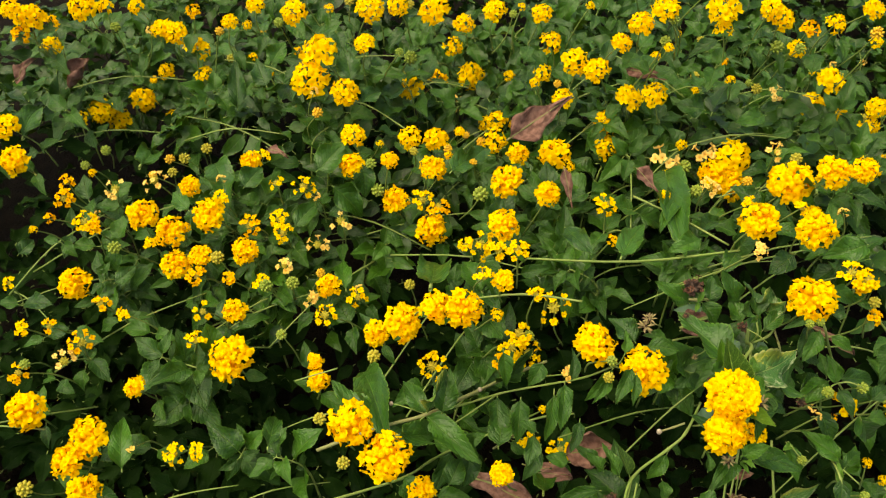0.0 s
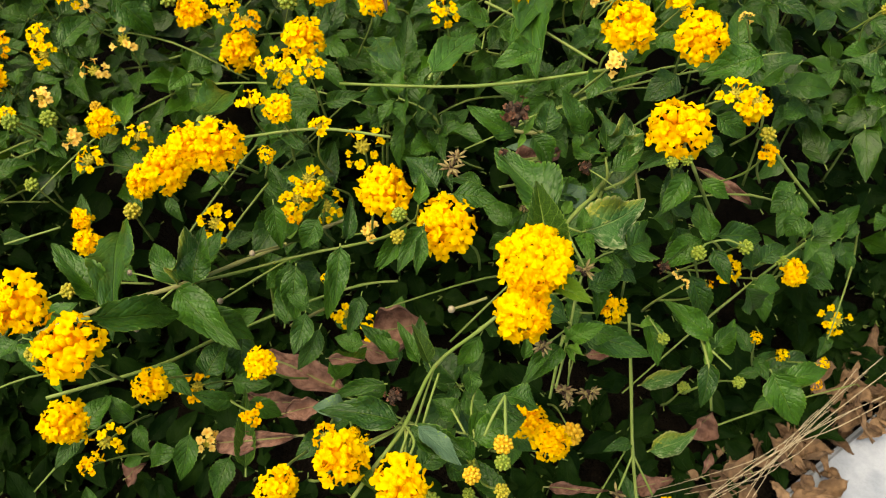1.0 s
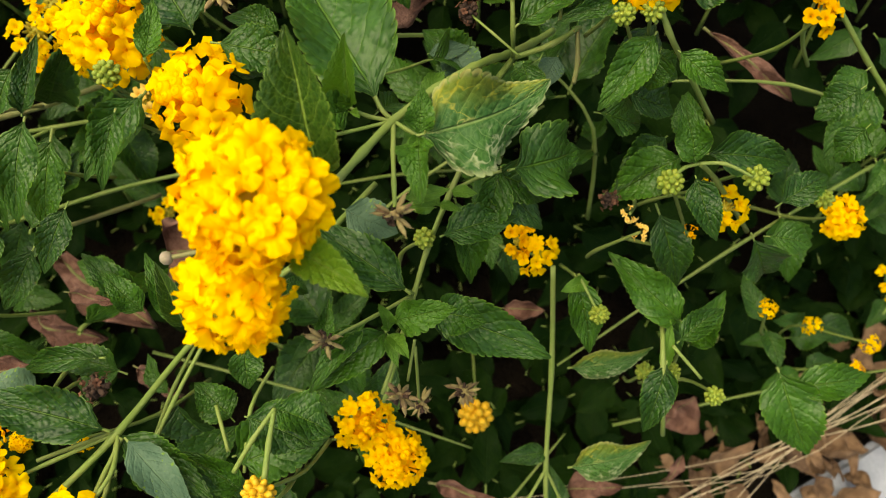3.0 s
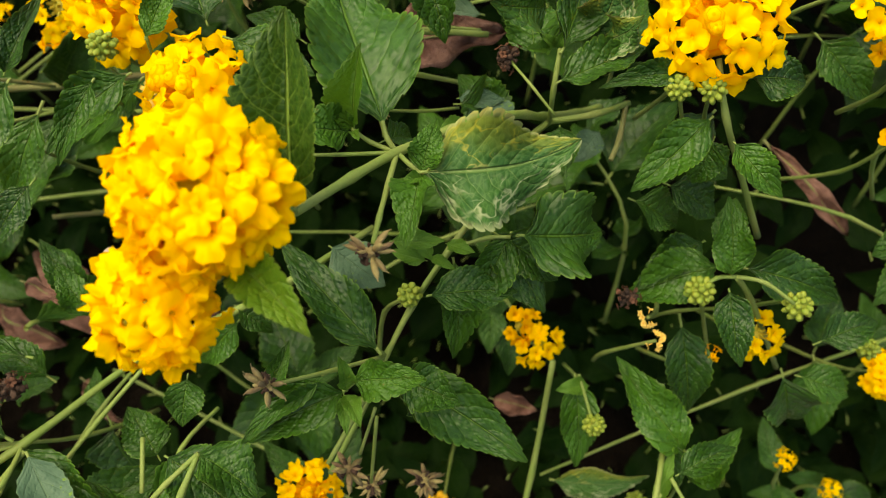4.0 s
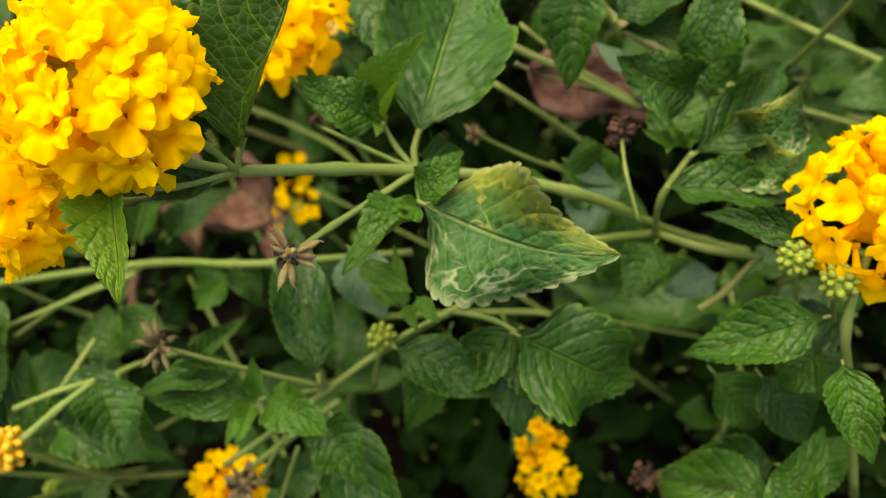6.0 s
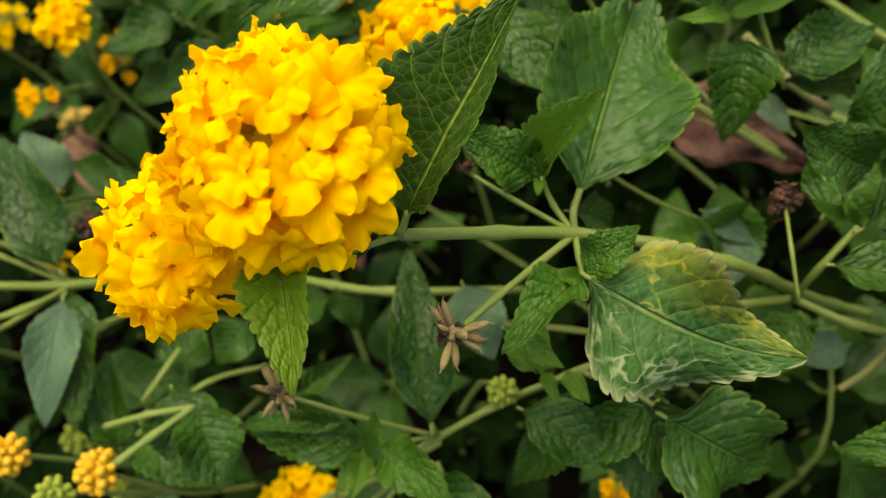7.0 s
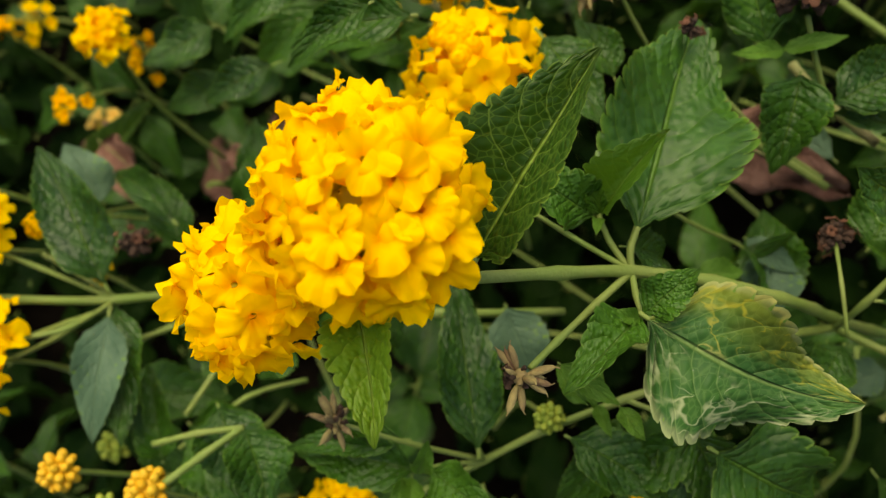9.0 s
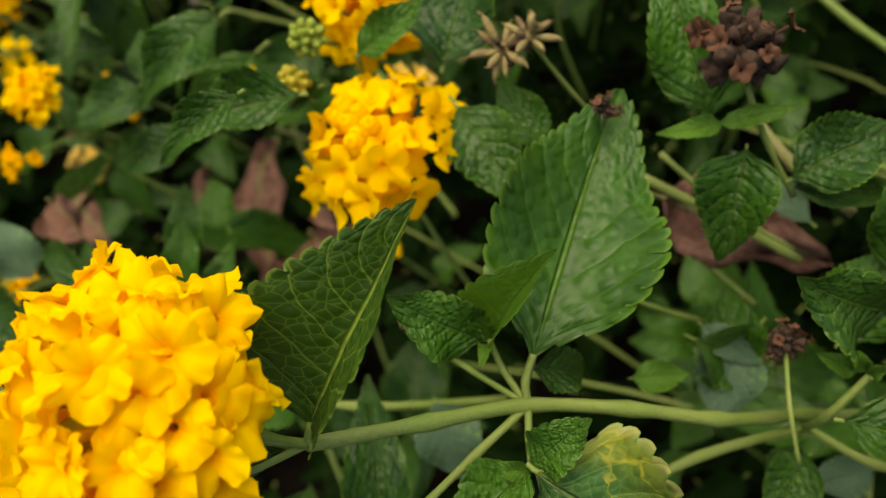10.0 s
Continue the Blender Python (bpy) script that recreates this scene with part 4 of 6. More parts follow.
flower("bud", 0.4172, 0.5609, 0.4343, 0.0061)
flower("partial", 0.4221, 0.5565, 0.4181, 0.0082)
flower("full", 0.4789, 0.5281, 0.3028, 0.0110)
flower("bud", 0.4612, 0.5288, 0.3184, 0.0051)
flower("partial", 0.4566, 0.4962, 0.247, 0.0056)
flower("bud", 0.1492, 0.4722, 0.4410, 0.0052)
flower("bud", 0.1482, 0.4659, 0.4243, 0.0055)
flower("bud", 0.2709, 0.441, 0.399, 0.0044)
flower("opening", 0.2014, 0.3231, 0.3620, 0.0060)
flower("bud", 0.2210, 0.3300, 0.3680, 0.0054)
flower("bud", 0.2222, 0.3196, 0.3434, 0.0054)
flower("opening", 0.2216, 0.3423, 0.3680, 0.0066)
flower("full", 0.1237, 0.349, 0.3637, 0.0043)
br = branch("lantana branch bearing a large golden-yellow double flower head")
hero_head(br, (0.2312, 0.3988, 0.4965), (-0.05, -0.50, 0.86), 0.0180, 62)
hero_head(br, (0.2258, 0.3770, 0.4705), (-0.10, -0.86, 0.44), 0.0140, 32)
stem(br, [(0.2450, 0.4200, 0.4656), (0.2520, 0.4410, 0.4575), (0.2584, 0.4607, 0.4483), (0.2700, 0.4790, 0.4435), (0.2818, 0.4960, 0.4362), (0.2885, 0.5130, 0.4215), (0.2934, 0.5292, 0.4046), (0.3040, 0.5530, 0.3850), (0.3134, 0.5735, 0.3709)], 0.0014, 0.0017)
stem(br, [(0.2450, 0.4200, 0.4656), (0.2390, 0.4120, 0.4690), (0.2345, 0.4040, 0.4790), (0.2315, 0.4010, 0.4880)], 0.0011, 0.0009)
stem(br, [(0.2450, 0.4200, 0.4656), (0.2350, 0.4050, 0.4570), (0.2300, 0.3920, 0.4610), (0.2295, 0.3830, 0.4700)], 0.0010, 0.0008)
stem(br, [(0.2450, 0.4200, 0.4656), (0.2425, 0.4150, 0.4760), (0.2370, 0.4080, 0.4850)], 0.0008, 0.0007)
creased(br, (0.2434, 0.4222, 0.4700), (0.2328, 0.4495, 0.5062), 0.55, (0.33, -0.50, 0.80), 22, "folded")
stem(br, [(0.2450, 0.4200, 0.4656), (0.2434, 0.4222, 0.4706)], 0.0009, 0.0007)
creased(br, (0.2425, 0.3950, 0.4780), (0.2660, 0.3850, 0.4800), 0.48, (0.26, -0.24, 0.94), -8, "bract")
stem(br, [(0.2450, 0.4200, 0.4656), (0.2440, 0.4060, 0.4700), (0.2425, 0.3950, 0.4780)], 0.0007, 0.0006)
leaf(br, (0.2430, 0.4170, 0.4640), (0.2290, 0.3930, 0.4590), 0.36, (0.10, -0.30, 0.95), "cup")
leaf(br, (0.2514, 0.4665, 0.4533), (0.2115, 0.5180, 0.4610), 0.56, (0.20, -0.10, 0.97), "vee")
stem(br, [(0.2584, 0.4607, 0.4483), (0.2545, 0.4625, 0.4510), (0.2514, 0.4665, 0.4533)], 0.0009, 0.0007)
dried(br, (0.2180, 0.5090, 0.4640), (0.2230, 0.5040, 0.4540), 0.0042)
spent(br, (0.1868, 0.5136, 0.4529), (0.1965, 0.5223, 0.436), 0.0060)
stem(br, [(0.1873, 0.5133, 0.4526), (0.1965, 0.5223, 0.436), (0.2072, 0.5328, 0.4194)], 0.0006, 0.0006)
creased(br, (0.2440, 0.4615, 0.4530), (0.2397, 0.4740, 0.4740), 0.50, (0.28, -0.55, 0.79), 26, "tucked")
leaf(br, (0.2430, 0.4600, 0.4520), (0.2305, 0.4454, 0.4654), 0.62, (0.40, -0.30, 0.86), "fresh")
leaf(br, (0.2440, 0.4610, 0.4525), (0.2360, 0.4600, 0.4620), 0.40, (0.60, -0.40, 0.60), "fresh")
leaf(br, (0.2445, 0.4605, 0.4525), (0.2480, 0.4560, 0.4560), 0.50, (0.10, -0.40, 0.90), "young")
stem(br, [(0.2584, 0.4607, 0.4483), (0.2500, 0.4605, 0.4495), (0.2435, 0.4612, 0.4525)], 0.0008, 0.0006)
stem(br, [(0.2584, 0.4607, 0.4483), (0.2430, 0.4540, 0.4480), (0.2300, 0.4495, 0.4470)], 0.0007, 0.0005)
dried(br, (0.2310, 0.4495, 0.4490), (0.2330, 0.4500, 0.4440), 0.0022)
leaf(br, (0.2706, 0.4530, 0.4540), (0.3125, 0.4700, 0.4540), 0.78, (0.10, -0.58, 0.81), "mined")
leaf(br, (0.2690, 0.4530, 0.4530), (0.2680, 0.4640, 0.4645), 0.66, (0.05, -0.74, 0.66), "fresh")
leaf(br, (0.2688, 0.4525, 0.4520), (0.2724, 0.4284, 0.4586), 0.46, (-0.25, -0.30, 0.92), "fresh")
leaf(br, (0.2692, 0.4520, 0.4525), (0.2650, 0.4460, 0.4545), 0.55, (0.1, -0.3, 0.9), "young")
stem(br, [(0.2584, 0.4607, 0.4483), (0.2640, 0.4565, 0.4500), (0.2692, 0.4528, 0.4525)], 0.0008, 0.0006)
stem(br, [(0.2584, 0.4607, 0.4483), (0.2610, 0.4460, 0.4520), (0.2640, 0.4310, 0.4570), (0.2660, 0.4215, 0.4595)], 0.0009, 0.0007)
spent(br, (0.2664, 0.4185, 0.4600), (0.2640, 0.4310, 0.4570), 0.0060)
br = branch("lantana branch with dried spent heads and dark toothed leaves")
stem(br, [(0.2600, 0.3890, 0.3560), (0.2650, 0.4070, 0.3700), (0.2688, 0.4238, 0.3830), (0.2722, 0.4400, 0.3930), (0.2786, 0.4599, 0.4045), (0.2830, 0.4730, 0.4110), (0.2862, 0.4953, 0.4150), (0.2963, 0.5277, 0.4047)], 0.0009, 0.0013)
stem(br, [(0.2688, 0.4238, 0.3830), (0.2570, 0.4060, 0.4000), (0.2450, 0.3910, 0.4130)], 0.0008, 0.0006)
spent(br, (0.2442, 0.3897, 0.4148), (0.2570, 0.4060, 0.4000), 0.0062)
leaf(br, (0.2660, 0.4218, 0.3915), (0.2229, 0.4405, 0.4060), 0.38, (0.20, -0.20, 0.95), "vee")
stem(br, [(0.2688, 0.4238, 0.3830), (0.2660, 0.4218, 0.3915)], 0.0007, 0.0006)
leaf(br, (0.2605, 0.4049, 0.3868), (0.2364, 0.3794, 0.3900), 0.44, (0.30, -0.20, 0.92), "cup")
stem(br, [(0.2688, 0.4238, 0.3830), (0.2640, 0.4130, 0.3850), (0.2605, 0.4049, 0.3868)], 0.0007, 0.0006)
leaf(br, (0.2625, 0.4020, 0.3930), (0.2677, 0.3898, 0.3936), 0.34, (0.0905, -0.2468, 0.9648), "young")
leaf(br, (0.2640, 0.4065, 0.3960), (0.2862, 0.4115, 0.4080), 0.52, (-0.15, -0.50, 0.84), "fresh")
leaf(br, (0.2632, 0.4017, 0.3940), (0.2725, 0.3932, 0.4013), 0.48, (-0.0969, 0.1985, 0.9753), "young")
leaf(br, (0.2630, 0.4033, 0.3950), (0.2613, 0.4066, 0.4117), 0.34, (0.6784, -0.6595, 0.3237), "young")
leaf(br, (0.2766, 0.4192, 0.3798), (0.3272, 0.4111, 0.3720), 0.44, (0.2515, -0.4476, 0.8582), "big")
leaf(br, (0.2971, 0.4665, 0.4132), (0.2927, 0.4409, 0.3959), 0.50, (0.20, -0.50, 0.84), "cup")
leaf(br, (0.2813, 0.4576, 0.4000), (0.2958, 0.4319, 0.3804), 0.42, (0.25, -0.45, 0.86), "cup")
leaf(br, (0.3024, 0.4600, 0.4270), (0.3308, 0.4828, 0.4076), 0.72, (0.10, -0.45, 0.88), "big")
leaf(br, (0.2910, 0.4680, 0.4100), (0.3180, 0.4560, 0.3930), 0.62, (0.3065, -0.3355, 0.8908), "big")
leaf(br, (0.2945, 0.4662, 0.4121), (0.3214, 0.4656, 0.4012), 0.65, (0.3302, -0.4362, 0.8371))
stem(br, [(0.2722, 0.4400, 0.3930), (0.2745, 0.4470, 0.3990), (0.2786, 0.4599, 0.4045)], 0.0008, 0.0008)
stem(br, [(0.2786, 0.4599, 0.4045), (0.2900, 0.4640, 0.4120), (0.2975, 0.4660, 0.4140)], 0.0008, 0.0007)
leaf(br, (0.2751, 0.4422, 0.423), (0.2635, 0.4407, 0.4238), 0.49, (0.1117, -0.3793, 0.9185), "young")
leaf(br, (0.277, 0.4429, 0.4232), (0.2663, 0.4483, 0.4349), 0.29, (0.4272, -0.605, 0.672), "young")
leaf(br, (0.2767, 0.4437, 0.4238), (0.2849, 0.441, 0.4267), 0.40, (-0.4034, -0.2801, 0.8711), "young")
stem(br, [(0.2717, 0.4059, 0.3796), (0.2693, 0.3964, 0.3548)], 0.0006, 0.0006)
spent(br, (0.2669, 0.3906, 0.3511), (0.2675, 0.3977, 0.356), 0.0072)
spent(br, (0.2928, 0.4046, 0.3198), (0.2875, 0.4156, 0.3284), 0.0062)
spent(br, (0.1832, 0.5087, 0.4475), (0.1736, 0.5057, 0.4346), 0.0070)
dried(br, (0.3458, 0.4851, 0.3679), (0.3589, 0.4789, 0.3491), 0.0060)
dried(br, (0.2781, 0.5173, 0.4414), (0.2952, 0.5086, 0.4342), 0.0066)
stem(br, [(0.2781, 0.5173, 0.4414), (0.2883, 0.5082, 0.4421), (0.2991, 0.5049, 0.4345)], 0.0005, 0.0005)
br = branch("lantana branch with paired glossy leaves and a dark dried head")
stem(br, [(0.2963, 0.5277, 0.4047), (0.2954, 0.5208, 0.4285), (0.2933, 0.5318, 0.4383)], 0.0010, 0.0009)
stem(br, [(0.2963, 0.5277, 0.4047), (0.3117, 0.5318, 0.4111), (0.3232, 0.5451, 0.4081)], 0.0012, 0.0012)
stem(br, [(0.3221, 0.5449, 0.4084), (0.3236, 0.529, 0.4058), (0.3227, 0.5173, 0.406)], 0.0011, 0.0010, "tan")
leaf(br, (0.2945, 0.5315, 0.4401), (0.2956, 0.5725, 0.451), 0.41, (0.3952, -0.2459, 0.885), "cup")
leaf(br, (0.2974, 0.5179, 0.4381), (0.3221, 0.5361, 0.4472), 0.45, (-0.1044, -0.3278, 0.939), "cup")
leaf(br, (0.3032, 0.5416, 0.4364), (0.3093, 0.5505, 0.4622), 0.79, (-0.0226, -0.9432, 0.3314), "mined")
leaf(br, (0.3065, 0.5407, 0.4384), (0.3198, 0.5334, 0.4559), 0.69, (-0.714, -0.6459, 0.2702), "mined")
leaf(br, (0.2824, 0.5532, 0.4375), (0.2599, 0.5637, 0.4678), 0.51, (0.2935, -0.8153, 0.4991), "big")
leaf(br, (0.2848, 0.5354, 0.4512), (0.2723, 0.5139, 0.4643), 0.66, (0.8486, -0.188, 0.4944), "cup")
leaf(br, (0.2907, 0.5247, 0.4438), (0.2841, 0.5176, 0.4483), 0.49, (0.6186, -0.0808, 0.7815), "young")
leaf(br, (0.2916, 0.5258, 0.444), (0.2869, 0.5226, 0.4522), 0.44, (0.8524, -0.3942, 0.3436), "young")
leaf(br, (0.2926, 0.526, 0.4438), (0.2925, 0.5252, 0.4516), 0.48, (0.2675, -0.9592, -0.0914), "young")
leaf(br, (0.317, 0.537, 0.4295), (0.3359, 0.5425, 0.4318), 0.43, (0.0308, -0.4745, 0.8797), "cup")
leaf(br, (0.313, 0.5326, 0.4344), (0.3139, 0.5849, 0.4371), 0.36, (0.0329, -0.0509, 0.9982))
leaf(br, (0.2698, 0.5365, 0.4041), (0.2754, 0.5148, 0.3913), 0.76, (0.1425, -0.4747, 0.8685))
leaf(br, (0.2989, 0.5246, 0.4001), (0.3068, 0.5145, 0.3924), 1.03, (0.1448, -0.5269, 0.8375))
leaf(br, (0.2557, 0.5657, 0.4118), (0.2254, 0.563, 0.4089), 0.37, (-0.0368, -0.5134, 0.8573), "pale")
leaf(br, (0.3521, 0.537, 0.4236), (0.3371, 0.5044, 0.4122), 0.42, (-0.0163, -0.3235, 0.9461), "big")
leaf(br, (0.3518, 0.5304, 0.4087), (0.3685, 0.5296, 0.4027), 0.80, (0.2753, -0.4802, 0.8328))
leaf(br, (0.3377, 0.519, 0.3843), (0.3611, 0.5206, 0.3773), 0.77, (0.2893, -0.3779, 0.8795))
leaf(br, (0.348, 0.523, 0.3946), (0.3715, 0.5237, 0.3871), 0.73, (0.2877, -0.4156, 0.8628))
leaf(br, (0.3682, 0.5174, 0.3733), (0.3467, 0.4932, 0.3684), 0.50, (0.0189, -0.2176, 0.9758), "cup")
leaf(br, (0.3787, 0.518, 0.3701), (0.3757, 0.5393, 0.3818), 0.56, (-0.1196, -0.4919, 0.8624))
stem(br, [(0.2227, 0.5264, 0.4265), (0.2419, 0.5397, 0.4209), (0.2625, 0.5528, 0.4148)], 0.0013, 0.0013)
stem(br, [(0.2202, 0.5282, 0.4048), (0.2385, 0.5414, 0.3937), (0.2632, 0.549, 0.3893)], 0.0010, 0.0010)
stem(br, [(0.2275, 0.5613, 0.4307), (0.2436, 0.5599, 0.4305), (0.2625, 0.5622, 0.4312)], 0.0016, 0.0014)
stem(br, [(0.2219, 0.5333, 0.4302), (0.2418, 0.5419, 0.422), (0.2595, 0.5529, 0.4158)], 0.0008, 0.0008)
stem(br, [(0.2374, 0.5049, 0.4107), (0.2485, 0.5172, 0.4015), (0.2593, 0.531, 0.3932)], 0.0006, 0.0006)
spent(br, (0.2369, 0.5042, 0.4106), (0.2405, 0.5074, 0.4087), 0.0035)
leaf(br, (0.1232, 0.438, 0.3917), (0.1163, 0.4121, 0.3825), 0.49, (0.3449, -0.395, 0.8515))
leaf(br, (0.1501, 0.4723, 0.4211), (0.1393, 0.4451, 0.4125), 0.34, (0.3254, -0.3988, 0.8574), "cup")
leaf(br, (0.2396, 0.5353, 0.4538), (0.256, 0.5191, 0.4427), 0.69, (0.0781, -0.5101, 0.8565), "cup")
dried(br, (0.2267, 0.5356, 0.4749), (0.2334, 0.5382, 0.4625), 0.0125)
stem(br, [(0.2313, 0.536, 0.468), (0.2412, 0.5398, 0.4549), (0.252, 0.5449, 0.4419)], 0.0007, 0.0007)
leaf(br, (0.2274, 0.5358, 0.4526), (0.1953, 0.5386, 0.4754), 0.50, (0.4236, -0.6099, 0.6697), "big")
leaf(br, (0.2495, 0.5435, 0.4478), (0.2539, 0.5673, 0.4602), 0.64, (0.1248, -0.4757, 0.8707), "big")
leaf(br, (0.2505, 0.546, 0.4428), (0.2682, 0.5671, 0.4442), 0.37, (0.2329, -0.258, 0.9377), "cup")
leaf(br, (0.2327, 0.5303, 0.46), (0.2416, 0.5425, 0.4668), 0.30, (0.0736, -0.5263, 0.8471), "young")
leaf(br, (0.2334, 0.5313, 0.4601), (0.2288, 0.5155, 0.4617), 0.30, (0.3021, 0.0064, 0.9532), "young")
leaf(br, (0.2808, 0.5198, 0.4013), (0.2574, 0.5319, 0.4134), 0.73, (0.2113, -0.4543, 0.8654))
leaf(br, (0.2632, 0.4928, 0.42), (0.2708, 0.5042, 0.4215), 0.60, (0.0918, -0.1839, 0.9786), "young")
leaf(br, (0.2049, 0.5065, 0.4332), (0.1849, 0.5078, 0.4404), 0.54, (0.3004, -0.3226, 0.8976))
leaf(br, (0.1874, 0.4917, 0.4228), (0.2047, 0.5038, 0.4212), 0.65, (0.2643, -0.2555, 0.93))
leaf(br, (0.2843, 0.5364, 0.4281), (0.274, 0.5582, 0.4392), 0.78, (-0.0065, -0.4543, 0.8908), "big")
br = branch("long arching lantana branch with small leaves and a brown spent head")
stem(br, [(0.1223, 0.3032, 0.3554), (0.1382, 0.3295, 0.3551), (0.1567, 0.3591, 0.3554), (0.1755, 0.4095, 0.3444), (0.2073, 0.4274, 0.368), (0.2233, 0.4386, 0.3795), (0.244, 0.4749, 0.377)], 0.0015, 0.0013)
stem(br, [(0.1567, 0.3591, 0.3554), (0.1367, 0.3434, 0.3614), (0.1242, 0.3319, 0.368)], 0.0008, 0.0008)
stem(br, [(0.1755, 0.4095, 0.3444), (0.1673, 0.3823, 0.3385), (0.1589, 0.3568, 0.3222)], 0.0008, 0.0008)
stem(br, [(0.1567, 0.3591, 0.3554), (0.1576, 0.3373, 0.352), (0.1549, 0.3173, 0.3488)], 0.0008, 0.0008)
leaf(br, (0.1527, 0.3585, 0.3617), (0.1054, 0.3623, 0.3826), 0.43, (0.3912, -0.144, 0.909), "big")
leaf(br, (0.1625, 0.3507, 0.3522), (0.2027, 0.3432, 0.3464), 0.49, (0.1218, -0.1001, 0.9875), "cup")
leaf(br, (0.1408, 0.3875, 0.3588), (0.0997, 0.3804, 0.3581), 0.26, (0.0198, -0.209, 0.9777), "cup")
dried(br, (0.149, 0.3727, 0.3696), (0.1578, 0.363, 0.3648), 0.0080)
leaf(br, (0.2, 0.3605, 0.3323), (0.235, 0.3776, 0.3378), 0.64, (-0.0486, -0.2134, 0.9758), "big")
leaf(br, (0.1436, 0.4194, 0.3508), (0.1216, 0.4276, 0.3668), 0.51, (0.4735, -0.3197, 0.8207), "cup")
leaf(br, (0.1715, 0.4066, 0.3545), (0.1588, 0.4265, 0.375), 0.37, (0.3895, -0.5293, 0.7538), "folded")
leaf(br, (0.1657, 0.4607, 0.4445), (0.1489, 0.431, 0.4378), 0.40, (0.2229, -0.332, 0.9166), "cup")
leaf(br, (0.1133, 0.4604, 0.4256), (0.1192, 0.4799, 0.4449), 0.33, (0.2201, -0.7176, 0.6608), "cup")
leaf(br, (0.1085, 0.4623, 0.4158), (0.1061, 0.4253, 0.3995), 0.39, (0.2864, -0.4009, 0.8702), "big")
leaf(br, (0.0827, 0.4346, 0.3722), (0.0779, 0.4068, 0.3601), 0.56, (0.2798, -0.4213, 0.8627), "big")
leaf(br, (0.0851, 0.4379, 0.3735), (0.0689, 0.4434, 0.3824), 0.64, (0.3902, -0.2732, 0.8793))
leaf(br, (0.1851, 0.4946, 0.4365), (0.2164, 0.494, 0.4344), 0.57, (0.0552, -0.3893, 0.9194))
leaf(br, (0.1736, 0.4979, 0.4386), (0.1537, 0.5207, 0.4499), 0.69, (0.1431, -0.3362, 0.9309), "big")
leaf(br, (0.1844, 0.3512, 0.3072), (0.2056, 0.3429, 0.3023), 0.87, (0.1803, -0.1184, 0.9765))
leaf(br, (0.1674, 0.3466, 0.3062), (0.1905, 0.3758, 0.3178), 0.59, (-0.0234, -0.352, 0.9357))
leaf(br, (0.2259, 0.3333, 0.2859), (0.1989, 0.3629, 0.3006), 0.42, (0.2377, -0.2502, 0.9386))
leaf(br, (0.1225, 0.3324, 0.3574), (0.14, 0.3121, 0.3583), 0.47, (0.0887, 0.1193, 0.9889), "folded")
stem(br, [(0.1653, 0.3526, 0.3407), (0.1715, 0.3771, 0.3446), (0.1787, 0.402, 0.3486)], 0.0009, 0.0009)
stem(br, [(0.1498, 0.3241, 0.3478), (0.1557, 0.343, 0.354), (0.1596, 0.357, 0.357)], 0.0009, 0.0009)
leaf(br, (0.1659, 0.4465, 0.4559), (0.1624, 0.4221, 0.4455), 0.37, (0.3291, -0.4097, 0.8508), "cup")
leaf(br, (0.1022, 0.472, 0.3854), (0.0977, 0.435, 0.3601), 0.35, (0.3486, -0.5572, 0.7536))
leaf(br, (0.0901, 0.4349, 0.3489), (0.0774, 0.4076, 0.3318), 0.53, (0.244, -0.5946, 0.7661))
leaf(br, (0.1487, 0.4134, 0.3491), (0.1316, 0.4224, 0.3643), 0.55, (0.5043, -0.3652, 0.7825), "cup")
leaf(br, (0.1644, 0.4112, 0.345), (0.149, 0.4309, 0.3675), 0.38, (0.4575, -0.4894, 0.7424), "big")
leaf(br, (0.2041, 0.3568, 0.3375), (0.2388, 0.3725, 0.349), 0.63, (-0.1564, -0.3391, 0.9277), "big")
leaf(br, (0.2046, 0.3472, 0.3306), (0.1818, 0.3565, 0.347), 0.49, (0.4904, -0.2595, 0.832), "cup")
leaf(br, (0.158, 0.3578, 0.3554), (0.2011, 0.3418, 0.352), 0.38, (0.0507, -0.0726, 0.9961), "big")
leaf(br, (0.1924, 0.3767, 0.3287), (0.177, 0.3879, 0.3389), 1.01, (0.371, -0.3, 0.8788))
leaf(br, (0.2074, 0.4261, 0.3609), (0.1923, 0.4089, 0.3389), 0.46, (-0.1048, -0.7473, 0.6562))
stem(br, [(0.2056, 0.3534, 0.3348), (0.2022, 0.3803, 0.3357), (0.2065, 0.4011, 0.3312)], 0.0008, 0.0008)
stem(br, [(0.1216, 0.3455, 0.3427), (0.1378, 0.3534, 0.3457), (0.1544, 0.3592, 0.3532)], 0.0009, 0.0009)
leaf(br, (0.1155, 0.3713, 0.3477), (0.0945, 0.3704, 0.3597), 0.76, (0.4939, -0.0321, 0.8689), "pale")
leaf(br, (0.1423, 0.3877, 0.3408), (0.112, 0.3917, 0.3521), 0.52, (0.3398, -0.0774, 0.9373))
leaf(br, (0.2109, 0.3696, 0.368), (0.2377, 0.3647, 0.3631), 0.77, (0.1752, -0.0379, 0.9838), "big")
leaf(br, (0.1656, 0.3548, 0.3644), (0.1952, 0.3315, 0.3562), 0.39, (0.2745, 0.0092, 0.9615), "pale")
leaf(br, (0.2531, 0.4055, 0.3932), (0.2334, 0.3791, 0.3878), 0.32, (0.0341, -0.2243, 0.9739), "cup")
leaf(br, (0.2789, 0.4401, 0.406), (0.3047, 0.4548, 0.4043), 0.55, (0.1624, -0.1743, 0.9712), "big")
